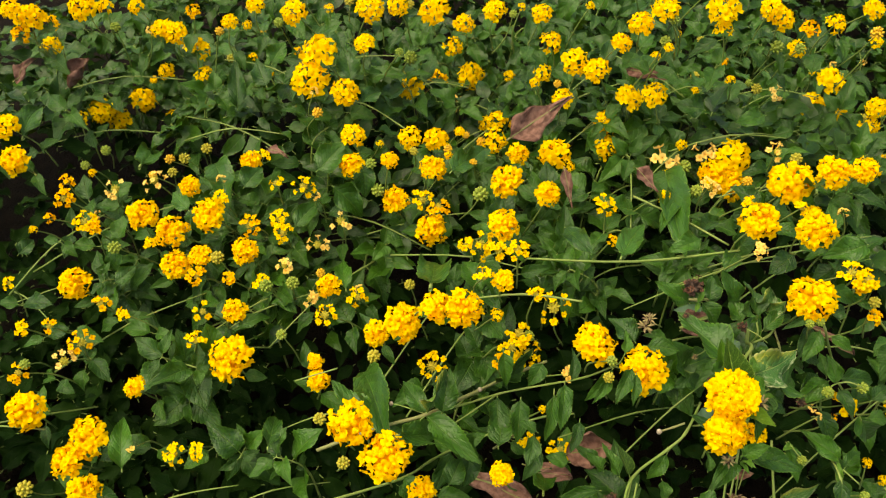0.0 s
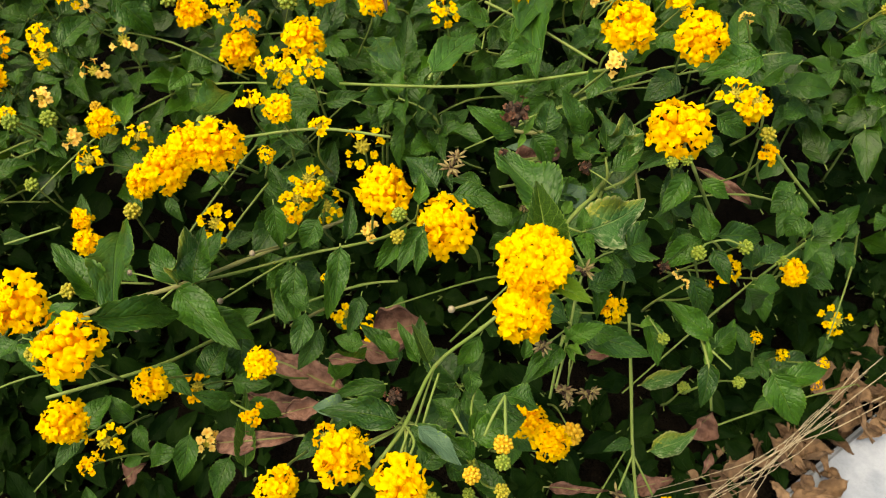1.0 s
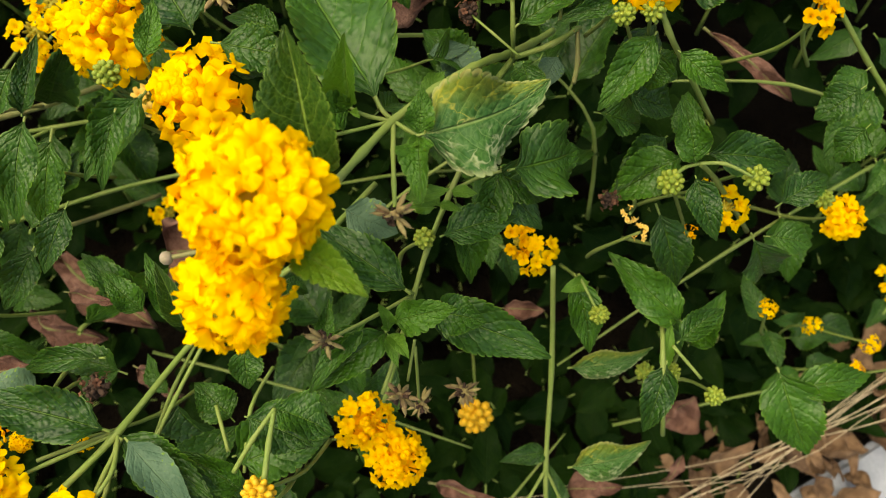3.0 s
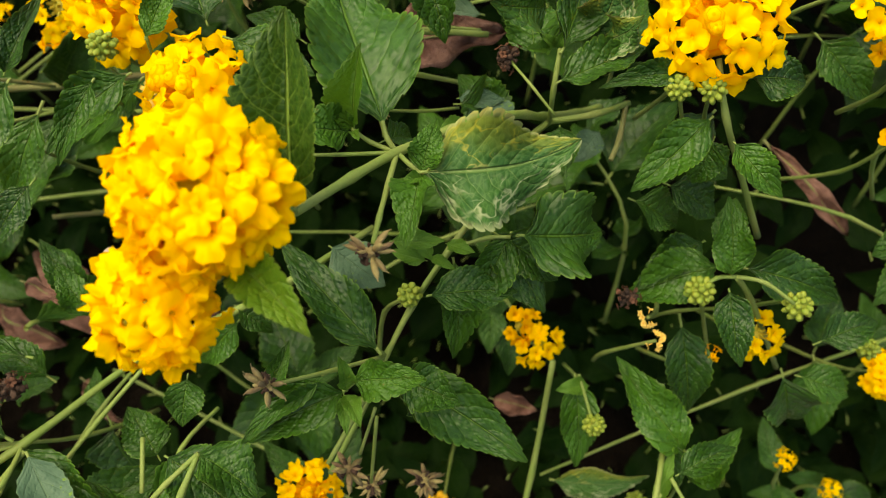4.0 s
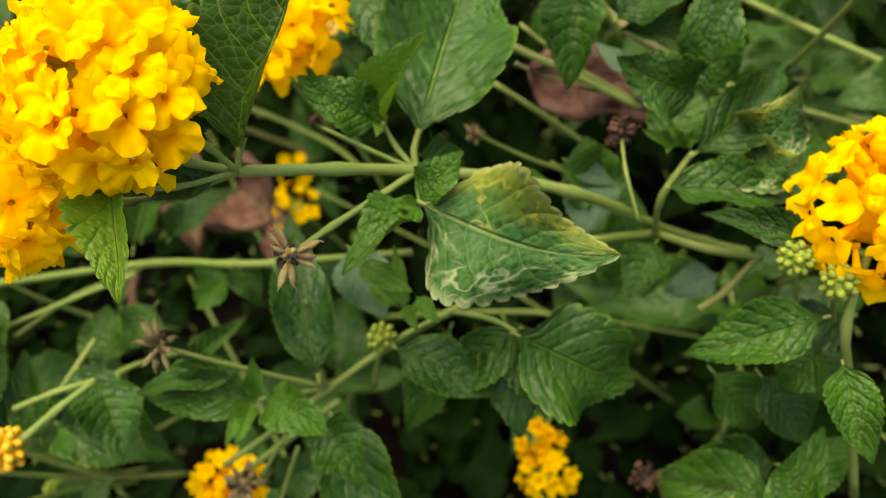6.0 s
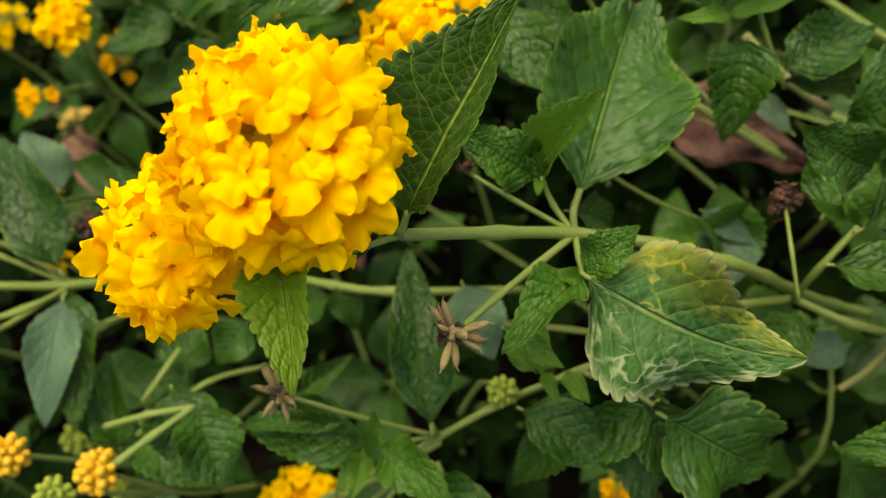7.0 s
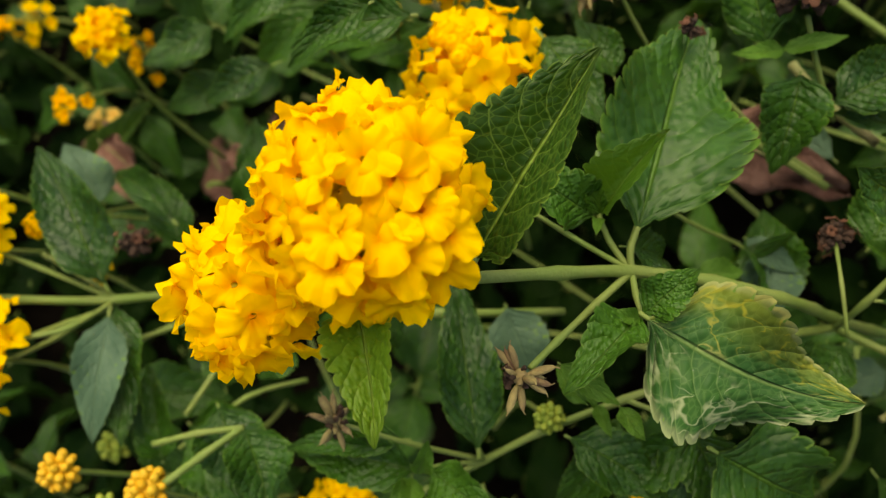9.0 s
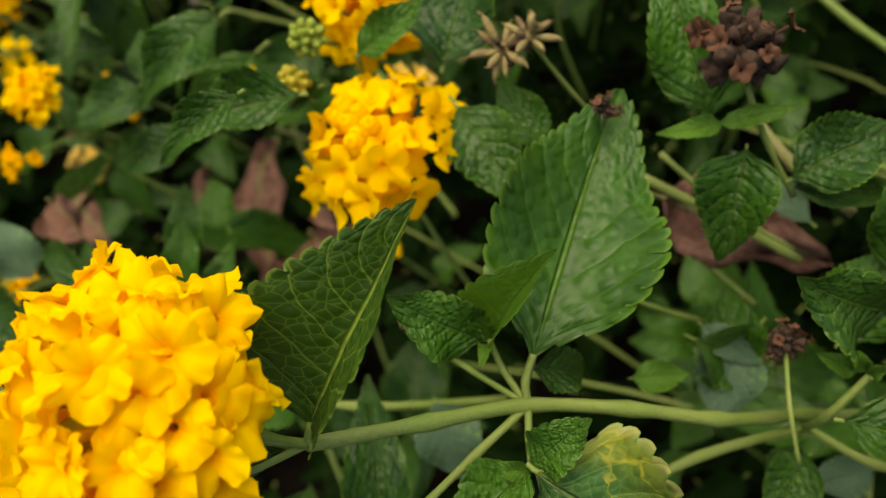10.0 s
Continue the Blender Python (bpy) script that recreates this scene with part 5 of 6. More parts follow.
leaf(br, (0.264, 0.5146, 0.415), (0.2801, 0.5287, 0.4047), 0.78, (0.5888, -0.0875, 0.8035))
leaf(br, (0.2519, 0.4672, 0.4435), (0.2591, 0.4824, 0.4366), 0.54, (0.4449, 0.1883, 0.8756))
stem(br, [(0.1607, 0.332, 0.3673), (0.1636, 0.3438, 0.3659), (0.1569, 0.3588, 0.3552)], 0.0009, 0.0009)
br = branch("lantana branch with a round golden flower head and green bud clusters")
stem(br, [(0.344, 0.5274, 0.4574), (0.3528, 0.5163, 0.4441), (0.3665, 0.5232, 0.4159), (0.3905, 0.5318, 0.3689)], 0.0010, 0.0014)
leaf(br, (0.3478, 0.5141, 0.4434), (0.3326, 0.4886, 0.4279), 0.51, (-0.0621, -0.4903, 0.8693), "big")
leaf(br, (0.3586, 0.5109, 0.4394), (0.3772, 0.4984, 0.4338), 0.54, (-0.0859, -0.5102, 0.8558), "cup")
leaf(br, (0.3559, 0.5249, 0.4558), (0.3743, 0.5316, 0.4576), 0.82, (0.0914, -0.4799, 0.8725), "big")
leaf(br, (0.3352, 0.5192, 0.4551), (0.3129, 0.5082, 0.4571), 0.34, (0.2792, -0.4086, 0.869), "cup")
leaf(br, (0.3534, 0.5195, 0.4278), (0.3529, 0.5088, 0.4142), 0.79, (-0.1027, -0.7795, 0.6179))
leaf(br, (0.3558, 0.5304, 0.4597), (0.3644, 0.5345, 0.4612), 0.66, (0.0762, -0.4786, 0.8747), "young")
leaf(br, (0.3979, 0.5998, 0.4524), (0.3822, 0.5879, 0.4465), 0.70, (0.0285, -0.4715, 0.8814))
leaf(br, (0.3873, 0.5908, 0.4231), (0.4147, 0.5787, 0.4103), 0.62, (0.0604, -0.6604, 0.7485))
leaf(br, (0.4523, 0.5483, 0.3828), (0.438, 0.54, 0.367), 0.79, (-0.4266, -0.5842, 0.6905))
leaf(br, (0.4582, 0.5349, 0.3725), (0.4498, 0.5262, 0.3554), 0.86, (-0.4589, -0.6793, 0.5727))
leaf(br, (0.4296, 0.5075, 0.3455), (0.4506, 0.5242, 0.3539), 0.56, (-0.1154, -0.3249, 0.9387))
br = branch("leafy lantana branch with round green bud clusters")
stem(br, [(0.3812, 0.4999, 0.3825), (0.3944, 0.5051, 0.3618), (0.4277, 0.5145, 0.3014)], 0.0010, 0.0013)
stem(br, [(0.3812, 0.4999, 0.3825), (0.3917, 0.5005, 0.3837), (0.4046, 0.4979, 0.3798)], 0.0009, 0.0007)
stem(br, [(0.3812, 0.4999, 0.3825), (0.374, 0.4961, 0.3834), (0.3694, 0.4898, 0.3822)], 0.0008, 0.0007)
leaf(br, (0.3788, 0.4989, 0.3846), (0.3701, 0.5127, 0.408), 0.52, (0.0602, -0.8502, 0.5231), "big")
leaf(br, (0.3799, 0.4924, 0.3823), (0.39, 0.4684, 0.3737), 0.54, (-0.1386, -0.3845, 0.9127), "big")
leaf(br, (0.3866, 0.5086, 0.3778), (0.4295, 0.515, 0.3754), 0.47, (0.1101, -0.399, 0.9103), "big")
leaf(br, (0.3746, 0.5053, 0.3774), (0.3438, 0.4894, 0.365), 0.58, (-0.1343, -0.4343, 0.8907), "big")
leaf(br, (0.3878, 0.4508, 0.3247), (0.354, 0.4659, 0.3469), 0.46, (0.2806, -0.5389, 0.7942), "big")
leaf(br, (0.397, 0.4457, 0.3074), (0.4077, 0.4609, 0.3286), 0.57, (-0.3864, -0.648, 0.6563), "cup")
leaf(br, (0.3818, 0.4519, 0.3265), (0.3913, 0.4333, 0.3119), 0.50, (0.0178, -0.6114, 0.7911))
stem(br, [(0.3826, 0.45, 0.325), (0.3886, 0.4359, 0.3018)], 0.0012, 0.0012)
leaf(br, (0.3384, 0.4629, 0.3288), (0.3542, 0.4366, 0.3017), 0.39, (0.1365, -0.6708, 0.729), "cup")
leaf(br, (0.3441, 0.4628, 0.3278), (0.3316, 0.4559, 0.3311), 0.53, (0.3278, -0.1443, 0.9337), "young")
stem(br, [(0.3388, 0.4653, 0.3305), (0.3496, 0.4501, 0.3242)], 0.0007, 0.0007)
flower("bud", 0.3509, 0.449, 0.3232, 0.0049)
leaf(br, (0.3731, 0.4937, 0.3449), (0.3924, 0.4677, 0.3174), 0.53, (0.0907, -0.6912, 0.7169))
leaf(br, (0.4229, 0.4961, 0.3263), (0.4403, 0.4821, 0.3013), 0.73, (0.191, -0.7928, 0.5787))
leaf(br, (0.4304, 0.4989, 0.327), (0.4544, 0.5006, 0.3244), 0.67, (0.1268, -0.3553, 0.9261))
leaf(br, (0.3819, 0.4578, 0.3208), (0.3555, 0.4701, 0.3388), 0.54, (0.2985, -0.5243, 0.7975))
leaf(br, (0.3859, 0.437, 0.3332), (0.4034, 0.4554, 0.3403), 0.49, (-0.1537, -0.2258, 0.962), "cup")
leaf(br, (0.3812, 0.4264, 0.3288), (0.3766, 0.3961, 0.3157), 0.45, (-0.1787, -0.3688, 0.9122), "big")
leaf(br, (0.4536, 0.4504, 0.2694), (0.4739, 0.4102, 0.2504), 0.64, (-0.1088, -0.4695, 0.8762), "big")
leaf(br, (0.4609, 0.4446, 0.2664), (0.5063, 0.4548, 0.2682), 0.39, (-0.0039, -0.1589, 0.9873), "cup")
leaf(br, (0.4765, 0.5777, 0.3463), (0.4594, 0.5443, 0.3326), 0.57, (-0.2056, -0.2811, 0.9374), "big")
leaf(br, (0.4723, 0.5865, 0.3505), (0.452, 0.5685, 0.3437), 0.62, (-0.0884, -0.261, 0.9613))
leaf(br, (0.3481, 0.4448, 0.2513), (0.3906, 0.4496, 0.2618), 0.37, (-0.2103, -0.2252, 0.9514), "mined")
leaf(br, (0.355, 0.3959, 0.2292), (0.3978, 0.4067, 0.2315), 0.45, (-0.0203, -0.1246, 0.992), "mined")
leaf(br, (0.3396, 0.4012, 0.2325), (0.3173, 0.3933, 0.2413), 0.51, (0.3701, -0.0104, 0.9289))
leaf(br, (0.3825, 0.4269, 0.318), (0.3834, 0.447, 0.3323), 0.24, (-0.1798, -0.5663, 0.8043), "young")
stem(br, [(0.3806, 0.4563, 0.3202), (0.3798, 0.4262, 0.3288), (0.3879, 0.4028, 0.2961)], 0.0011, 0.0011)
stem(br, [(0.3833, 0.4346, 0.3323), (0.3976, 0.4229, 0.3263)], 0.0009, 0.0007)
stem(br, [(0.4475, 0.5987, 0.3793), (0.4718, 0.5917, 0.3528), (0.5021, 0.5803, 0.3241)], 0.0013, 0.0013)
stem(br, [(0.3277, 0.4725, 0.3196), (0.3354, 0.4372, 0.2706), (0.3404, 0.3934, 0.229), (0.3485, 0.3557, 0.1899)], 0.0013, 0.0013)
stem(br, [(0.3405, 0.3927, 0.2287), (0.3329, 0.3767, 0.222), (0.3272, 0.365, 0.2172)], 0.0009, 0.0009)
stem(br, [(0.3405, 0.3927, 0.2287), (0.3514, 0.3806, 0.2117), (0.3613, 0.3703, 0.1956)], 0.0009, 0.0009)
spent(br, (0.3264, 0.3633, 0.2165), (0.3329, 0.3767, 0.222), 0.0075)
spent(br, (0.2911, 0.4101, 0.305), (0.2868, 0.4221, 0.3106), 0.0065)
spent(br, (0.2741, 0.3958, 0.3216), (0.2711, 0.4083, 0.3383), 0.0060)
stem(br, [(0.2707, 0.4094, 0.3607), (0.2732, 0.3957, 0.3216)], 0.0007, 0.0007)
br = branch("spreading lantana branch lying over the bed's near edge")
stem(br, [(-0.1548, 0.4937, 0.3626), (-0.1126, 0.5051, 0.3707)], 0.0008, 0.0008)
stem(br, [(0.0114, 0.6052, 0.3681), (0.0752, 0.5985, 0.3878), (0.1358, 0.5805, 0.3996)], 0.0012, 0.0012)
stem(br, [(0.0843, 0.673, 0.3671), (0.2026, 0.659, 0.3816), (0.3138, 0.6582, 0.4055)], 0.0013, 0.0013)
stem(br, [(0.2123, 0.7595, 0.3916), (0.2613, 0.7156, 0.3972), (0.308, 0.6772, 0.3945)], 0.0013, 0.0013)
leaf(br, (-0.079, 0.4606, 0.3392), (-0.1167, 0.4887, 0.3714), 0.46, (0.5832, -0.135, 0.801), "cup")
leaf(br, (-0.0701, 0.4504, 0.3319), (-0.0382, 0.4546, 0.3349), 0.66, (-0.0374, -0.3722, 0.9274))
leaf(br, (-0.0049, 0.4619, 0.3646), (0.0011, 0.4881, 0.3954), 0.60, (0.1472, -0.7681, 0.6232), "big")
leaf(br, (-0.0099, 0.4604, 0.3512), (0.0205, 0.4337, 0.3323), 0.52, (0.2349, -0.371, 0.8984), "big")
leaf(br, (0.0711, 0.4738, 0.373), (0.0681, 0.4401, 0.349), 0.50, (0.1074, -0.5815, 0.8065), "big")
leaf(br, (0.0235, 0.4521, 0.3085), (0.0223, 0.4233, 0.2881), 0.69, (0.1558, -0.5758, 0.8026), "big")
leaf(br, (0.0124, 0.4554, 0.3109), (0.0362, 0.4633, 0.3288), 0.64, (-0.3517, -0.5864, 0.7297))
leaf(br, (-0.0473, 0.428, 0.2792), (-0.0269, 0.4193, 0.273), 0.87, (0.175, -0.2609, 0.9494))
leaf(br, (-0.0222, 0.3942, 0.2429), (-0.0278, 0.3607, 0.2192), 0.49, (0.1499, -0.5887, 0.7943))
leaf(br, (0.024, 0.373, 0.2279), (0.0246, 0.4205, 0.2739), 0.20, (0.1673, -0.6866, 0.7076), "folded")
leaf(br, (0.1203, 0.4375, 0.3226), (0.098, 0.4405, 0.3247), 0.76, (0.0477, -0.3164, 0.9474))
leaf(br, (0.1638, 0.4221, 0.3362), (0.165, 0.4457, 0.353), 0.50, (0.0056, -0.5788, 0.8155))
leaf(br, (0.0897, 0.4907, 0.4094), (0.0784, 0.4725, 0.3965), 0.72, (0.0069, -0.5813, 0.8137))
leaf(br, (0.0533, 0.5105, 0.399), (0.0583, 0.4836, 0.3799), 0.43, (0.1679, -0.5492, 0.8187))
br = branch("lantana branch with matt green ovate leaves among the flowers")
leaf(br, (-0.3235, 0.9822, 0.346), (-0.3239, 1.021, 0.4015), 0.41, (0.2164, -0.7999, 0.5597), "big")
leaf(br, (-0.2648, 0.9451, 0.4102), (-0.2846, 0.9796, 0.4279), 0.64, (0.0786, -0.4186, 0.9047), "big")
leaf(br, (-0.5077, 1.1785, 0.2275), (-0.4946, 1.193, 0.2582), 0.91, (0.0786, -0.9149, 0.3961), "big")
leaf(br, (-0.2567, 0.9624, 0.4348), (-0.2416, 0.9816, 0.4582), 0.90, (0.0577, -0.7897, 0.6108), "big")
leaf(br, (-0.1488, 0.9473, 0.4208), (-0.158, 0.98, 0.4525), 0.72, (0.1284, -0.6704, 0.7308), "big")
leaf(br, (-0.1316, 0.9202, 0.4037), (-0.1119, 0.9652, 0.4057), 0.53, (0.3239, -0.1832, 0.9282), "big")
leaf(br, (-0.1593, 0.8105, 0.348), (-0.1176, 0.796, 0.3156), 0.67, (0.3325, -0.6235, 0.7076), "big")
leaf(br, (-0.1807, 0.8208, 0.3668), (-0.1468, 0.8535, 0.3882), 0.70, (0.0779, -0.5998, 0.7963), "big")
leaf(br, (-0.123, 0.8277, 0.3725), (-0.1157, 0.8046, 0.3355), 0.66, (0.1761, -0.8189, 0.5463), "big")
leaf(br, (-0.007, 0.8174, 0.3756), (0.0282, 0.8829, 0.3574), 0.44, (0.4279, 0.0211, 0.9036), "big")
leaf(br, (0.2749, 0.7831, 0.3868), (0.2336, 0.6954, 0.4311), 0.22, (0.299, 0.3146, 0.9009), "big")
leaf(br, (0.2634, 0.8291, 0.3754), (0.2389, 0.6673, 0.4443), 0.15, (-0.0904, 0.4017, 0.9113), "big")
leaf(br, (0.1678, 0.5859, 0.4631), (0.1992, 0.6604, 0.445), 0.28, (0.1781, 0.1613, 0.9707), "big")
leaf(br, (-0.0235, 0.6143, 0.3833), (-0.0216, 0.7448, 0.3063), 0.13, (0.0843, 0.5056, 0.8586), "big")
leaf(br, (-0.1341, 0.6903, 0.2867), (-0.1495, 0.7499, 0.2856), 0.35, (-0.0179, 0.0137, 0.9997), "big")
leaf(br, (-0.0937, 0.5423, 0.3141), (-0.0589, 0.4413, 0.3979), 0.14, (-0.3026, 0.5448, 0.7821), "big")
leaf(br, (-0.1968, 0.4859, 0.2512), (-0.1978, 0.5459, 0.2386), 0.37, (0.1739, 0.2048, 0.9632), "big")
leaf(br, (-0.3577, 0.4631, 0.2307), (-0.3738, 0.5208, 0.2527), 0.43, (0.2517, -0.2828, 0.9256), "big")
leaf(br, (-0.0101, 0.4745, 0.3594), (0.005, 0.5144, 0.3619), 0.47, (0.136, -0.1137, 0.9842), "big")
leaf(br, (0.0533, 0.4679, 0.2981), (0.0593, 0.5194, 0.299), 0.52, (0.0158, -0.019, 0.9997), "big")
leaf(br, (0.0038, 0.4105, 0.3169), (0.0164, 0.436, 0.3264), 0.80, (0.0032, -0.3506, 0.9365), "big")
leaf(br, (-0.0382, 0.3905, 0.4335), (-0.0003, 0.442, 0.3557), 0.22, (0.8192, 0.2056, 0.5355), "big")
leaf(br, (0.0023, 0.445, 0.3513), (0.0359, 0.4498, 0.3103), 0.42, (0.7208, -0.4355, 0.5393), "big")
leaf(br, (0.0978, 0.4208, 0.2951), (0.1088, 0.4905, 0.2314), 0.25, (0.0868, 0.6645, 0.7422), "big")
leaf(br, (-0.3354, 0.8792, 0.3241), (-0.296, 0.7964, 0.3455), 0.40, (-0.141, 0.185, 0.9726), "big")
leaf(br, (-0.2747, 0.8031, 0.3501), (-0.2574, 0.8347, 0.3623), 0.88, (0.2302, -0.4568, 0.8593), "big")
leaf(br, (-0.6055, 0.9015, 0.3469), (-0.6208, 0.9969, 0.3569), 0.38, (0.3176, -0.0481, 0.947), "big")
leaf(br, (-0.6121, 1.0338, 0.3121), (-0.6168, 1.055, 0.3486), 0.69, (0.399, -0.769, 0.4995), "big")
leaf(br, (-0.5684, 1.1529, 0.3604), (-0.5902, 1.1533, 0.3186), 0.77, (-0.1229, -0.9909, 0.0547), "big")
leaf(br, (-0.4583, 1.1675, 0.259), (-0.3752, 1.0607, 0.3057), 0.29, (-0.4288, 0.0604, 0.9014), "big")
leaf(br, (-0.4712, 0.9404, 0.2705), (-0.4913, 1.0742, 0.2101), 0.24, (0.2801, 0.4294, 0.8586), "big")
leaf(br, (-0.2057, 0.7629, 0.3209), (-0.1806, 0.7991, 0.3379), 0.55, (0.1489, -0.5032, 0.8513), "big")
leaf(br, (0.0358, 0.8935, 0.3542), (0.0069, 0.8305, 0.3747), 0.37, (0.4202, 0.1003, 0.9019), "big")
leaf(br, (0.1203, 0.6593, 0.4306), (0.1379, 0.6057, 0.45), 0.39, (-0.4195, 0.1852, 0.8887), "big")
leaf(br, (0.5411, 0.9996, 0.3198), (0.4658, 0.8745, 0.3736), 0.20, (0.2395, 0.2586, 0.9358), "big")
leaf(br, (0.4956, 0.8166, 0.4197), (0.4865, 0.8451, 0.3927), 0.69, (-0.8956, 0.1195, 0.4284), "big")
leaf(br, (0.3091, 0.8811, 0.4346), (0.2747, 0.8887, 0.4368), 0.93, (-0.0838, -0.6089, 0.7888), "big")
leaf(br, (0.2448, 0.6015, 0.4743), (0.2143, 0.583, 0.4757), 0.61, (0.2234, -0.2945, 0.9292), "big")
leaf(br, (0.3887, 0.8837, 0.4265), (0.3478, 0.8596, 0.4297), 0.53, (0.2758, -0.3508, 0.8949), "big")
leaf(br, (0.3809, 0.6823, 0.4759), (0.4062, 0.756, 0.4396), 0.21, (-0.0341, 0.4511, 0.8918), "big")
leaf(br, (0.4051, 0.5966, 0.4781), (0.3669, 0.5865, 0.4711), 0.68, (-0.0562, -0.4193, 0.9061), "big")
leaf(br, (-0.5371, 0.698, 0.3207), (-0.5272, 0.7271, 0.3221), 0.68, (0.4484, -0.1932, 0.8727), "big")
leaf(br, (-0.4181, 0.6792, 0.2956), (-0.3963, 0.7039, 0.301), 0.63, (0.2826, -0.4348, 0.855), "big")
leaf(br, (-0.3381, 0.7623, 0.3452), (-0.3669, 0.79, 0.3484), 0.54, (-0.0916, -0.209, 0.9736), "big")
br = branch("lantana branch forking into bare-ended stalks over the shrub's hollow")
stem(br, [(-0.1289, 0.4403, 0.3215), (-0.0720, 0.4563, 0.3390), (-0.0208, 0.4672, 0.3512), (0.0160, 0.5020, 0.3330), (0.0476, 0.5318, 0.3181), (0.0805, 0.5481, 0.3223), (0.1050, 0.5600, 0.3230)], 0.0019, 0.0015, "tan")
stem(br, [(-0.0208, 0.4672, 0.3512), (0.0160, 0.4980, 0.3260), (0.0517, 0.5237, 0.3099), (0.0780, 0.5240, 0.3210), (0.1033, 0.5219, 0.3331), (0.1350, 0.5050, 0.3700), (0.1560, 0.4860, 0.4150)], 0.0012, 0.0010)
stem(br, [(0.0476, 0.5318, 0.3181), (0.0420, 0.5130, 0.3390), (0.0317, 0.4980, 0.3533)], 0.0009, 0.0008, "tan")
knob(br, (0.0317, 0.4980, 0.3533), 0.0024)
stem(br, [(0.0517, 0.5237, 0.3099), (0.0260, 0.5000, 0.3120), (0.0010, 0.4806, 0.3095)], 0.0009, 0.0008)
knob(br, (0.0010, 0.4806, 0.3095), 0.0025)
stem(br, [(-0.0208, 0.4672, 0.3512), (-0.0330, 0.4520, 0.3500), (-0.0450, 0.4330, 0.3450)], 0.0008, 0.0007)
knob(br, (-0.0450, 0.4330, 0.3450), 0.0022)
stem(br, [(-0.0208, 0.4672, 0.3512), (-0.0420, 0.4720, 0.3560), (-0.0560, 0.4740, 0.3580)], 0.0007, 0.0006)
knob(br, (-0.0560, 0.4740, 0.3580), 0.0022)
leaf(br, (0.0519, 0.5200, 0.3090), (0.0527, 0.4712, 0.2939), 0.46, (0.25, -0.45, 0.86), "big")
leaf(br, (0.0500, 0.5318, 0.3200), (0.0831, 0.5298, 0.3747), 0.36, (0.60, -0.62, 0.50), "cup")
leaf(br, (-0.0195, 0.4675, 0.3540), (0.0044, 0.4866, 0.4051), 0.50, (0.62, -0.70, 0.34), "mined")
leaf(br, (-0.0200, 0.4650, 0.3510), (0.0261, 0.4154, 0.3600), 0.44, (0.10, -0.40, 0.90), "big")
leaf(br, (-0.0215, 0.4690, 0.3510), (-0.0480, 0.5000, 0.3640), 0.50, (0.10, -0.40, 0.90), "big")
br = branch("long lantana branch with paired round leaves low in the hollow")
stem(br, [(-0.1100, 0.3900, 0.3150), (-0.0446, 0.4316, 0.2885), (-0.0180, 0.4720, 0.2560), (0.0033, 0.5015, 0.2308), (0.0543, 0.5226, 0.2398), (0.1067, 0.5352, 0.2535), (0.1400, 0.5350, 0.2620)], 0.0014, 0.0011)
leaf(br, (0.0015, 0.5020, 0.2315), (-0.0163, 0.5121, 0.2339), 0.80, (0.20, -0.40, 0.90), "big")
leaf(br, (0.0030, 0.5000, 0.2300), (-0.0118, 0.4677, 0.1900), 0.50, (0.30, -0.60, 0.74), "big")
leaf(br, (-0.0430, 0.4330, 0.2880), (-0.0150, 0.4120, 0.2830), 0.55, (0.10, -0.40, 0.90), "big")
stem(br, [(0.0499, 0.4882, 0.2594), (0.0660, 0.5120, 0.2400), (0.0801, 0.5343, 0.2217)], 0.0013, 0.0014, "tan")
br = branch("leafy lantana tip under a pair of golden flower heads")
leaf(br, (0.1533, 0.4782, 0.4193), (0.1320, 0.4555, 0.3950), 0.36, (0.20, -0.45, 0.87), "fresh")
leaf(br, (0.1617, 0.4798, 0.4426), (0.1650, 0.4970, 0.4550), 0.46, (0.30, -0.60, 0.74), "fresh")
stem(br, [(0.1560, 0.4860, 0.4150), (0.1600, 0.4820, 0.4260), (0.1617, 0.4798, 0.4426)], 0.0008, 0.0006)
stem(br, [(0.1560, 0.4860, 0.4150), (0.1690, 0.4790, 0.4190), (0.1780, 0.4730, 0.4230)], 0.0009, 0.0008)
stem(br, [(0.1560, 0.4860, 0.4150), (0.1470, 0.4930, 0.4190), (0.1400, 0.4970, 0.4260)], 0.0009, 0.0008)
# dry leaves caught in and under the shrub
dry_leaf((0.0110, 0.4955, 0.1860), (0.0954, 0.4494, 0.2154), 0.52, (0.1, -0.45, 0.88), "broad reddish-brown dry leaf curled under the shrub")
dry_leaf((0.0053, 0.4580, 0.1850), (0.0677, 0.4363, 0.2120), 0.46, (0.1, -0.5, 0.86), "broad reddish-brown dry leaf curled under the shrub")
dry_leaf((0.0649, 0.3920, 0.2500), (-0.0049, 0.3938, 0.2260), 0.48, (0.1, -0.4, 0.9), "broad reddish-brown dry leaf curled under the shrub")
dry_leaf((0.0900, 0.5050, 0.2000), (0.1400, 0.4850, 0.2100), 0.55, (0.1, -0.4, 0.9))
dry_leaf((0.2336, 0.5339, 0.4201), (0.2627, 0.5664, 0.4009), 0.75, (0.25, -0.40, 0.88), "broad pinkish-brown dry leaf caught among the stems")
dry_leaf((0.1095, 0.4102, 0.2502), (0.1434, 0.4024, 0.253), 0.44)
dry_leaf((0.3073, 0.4797, 0.2363), (0.3319, 0.4795, 0.2435), 0.46)
dry_leaf((0.4024, 0.6216, 0.3264), (0.4478, 0.5891, 0.3175), 0.29)
dry_leaf((0.0641, 0.8055, 0.4396), (0.133, 0.8318, 0.4837), 0.41)
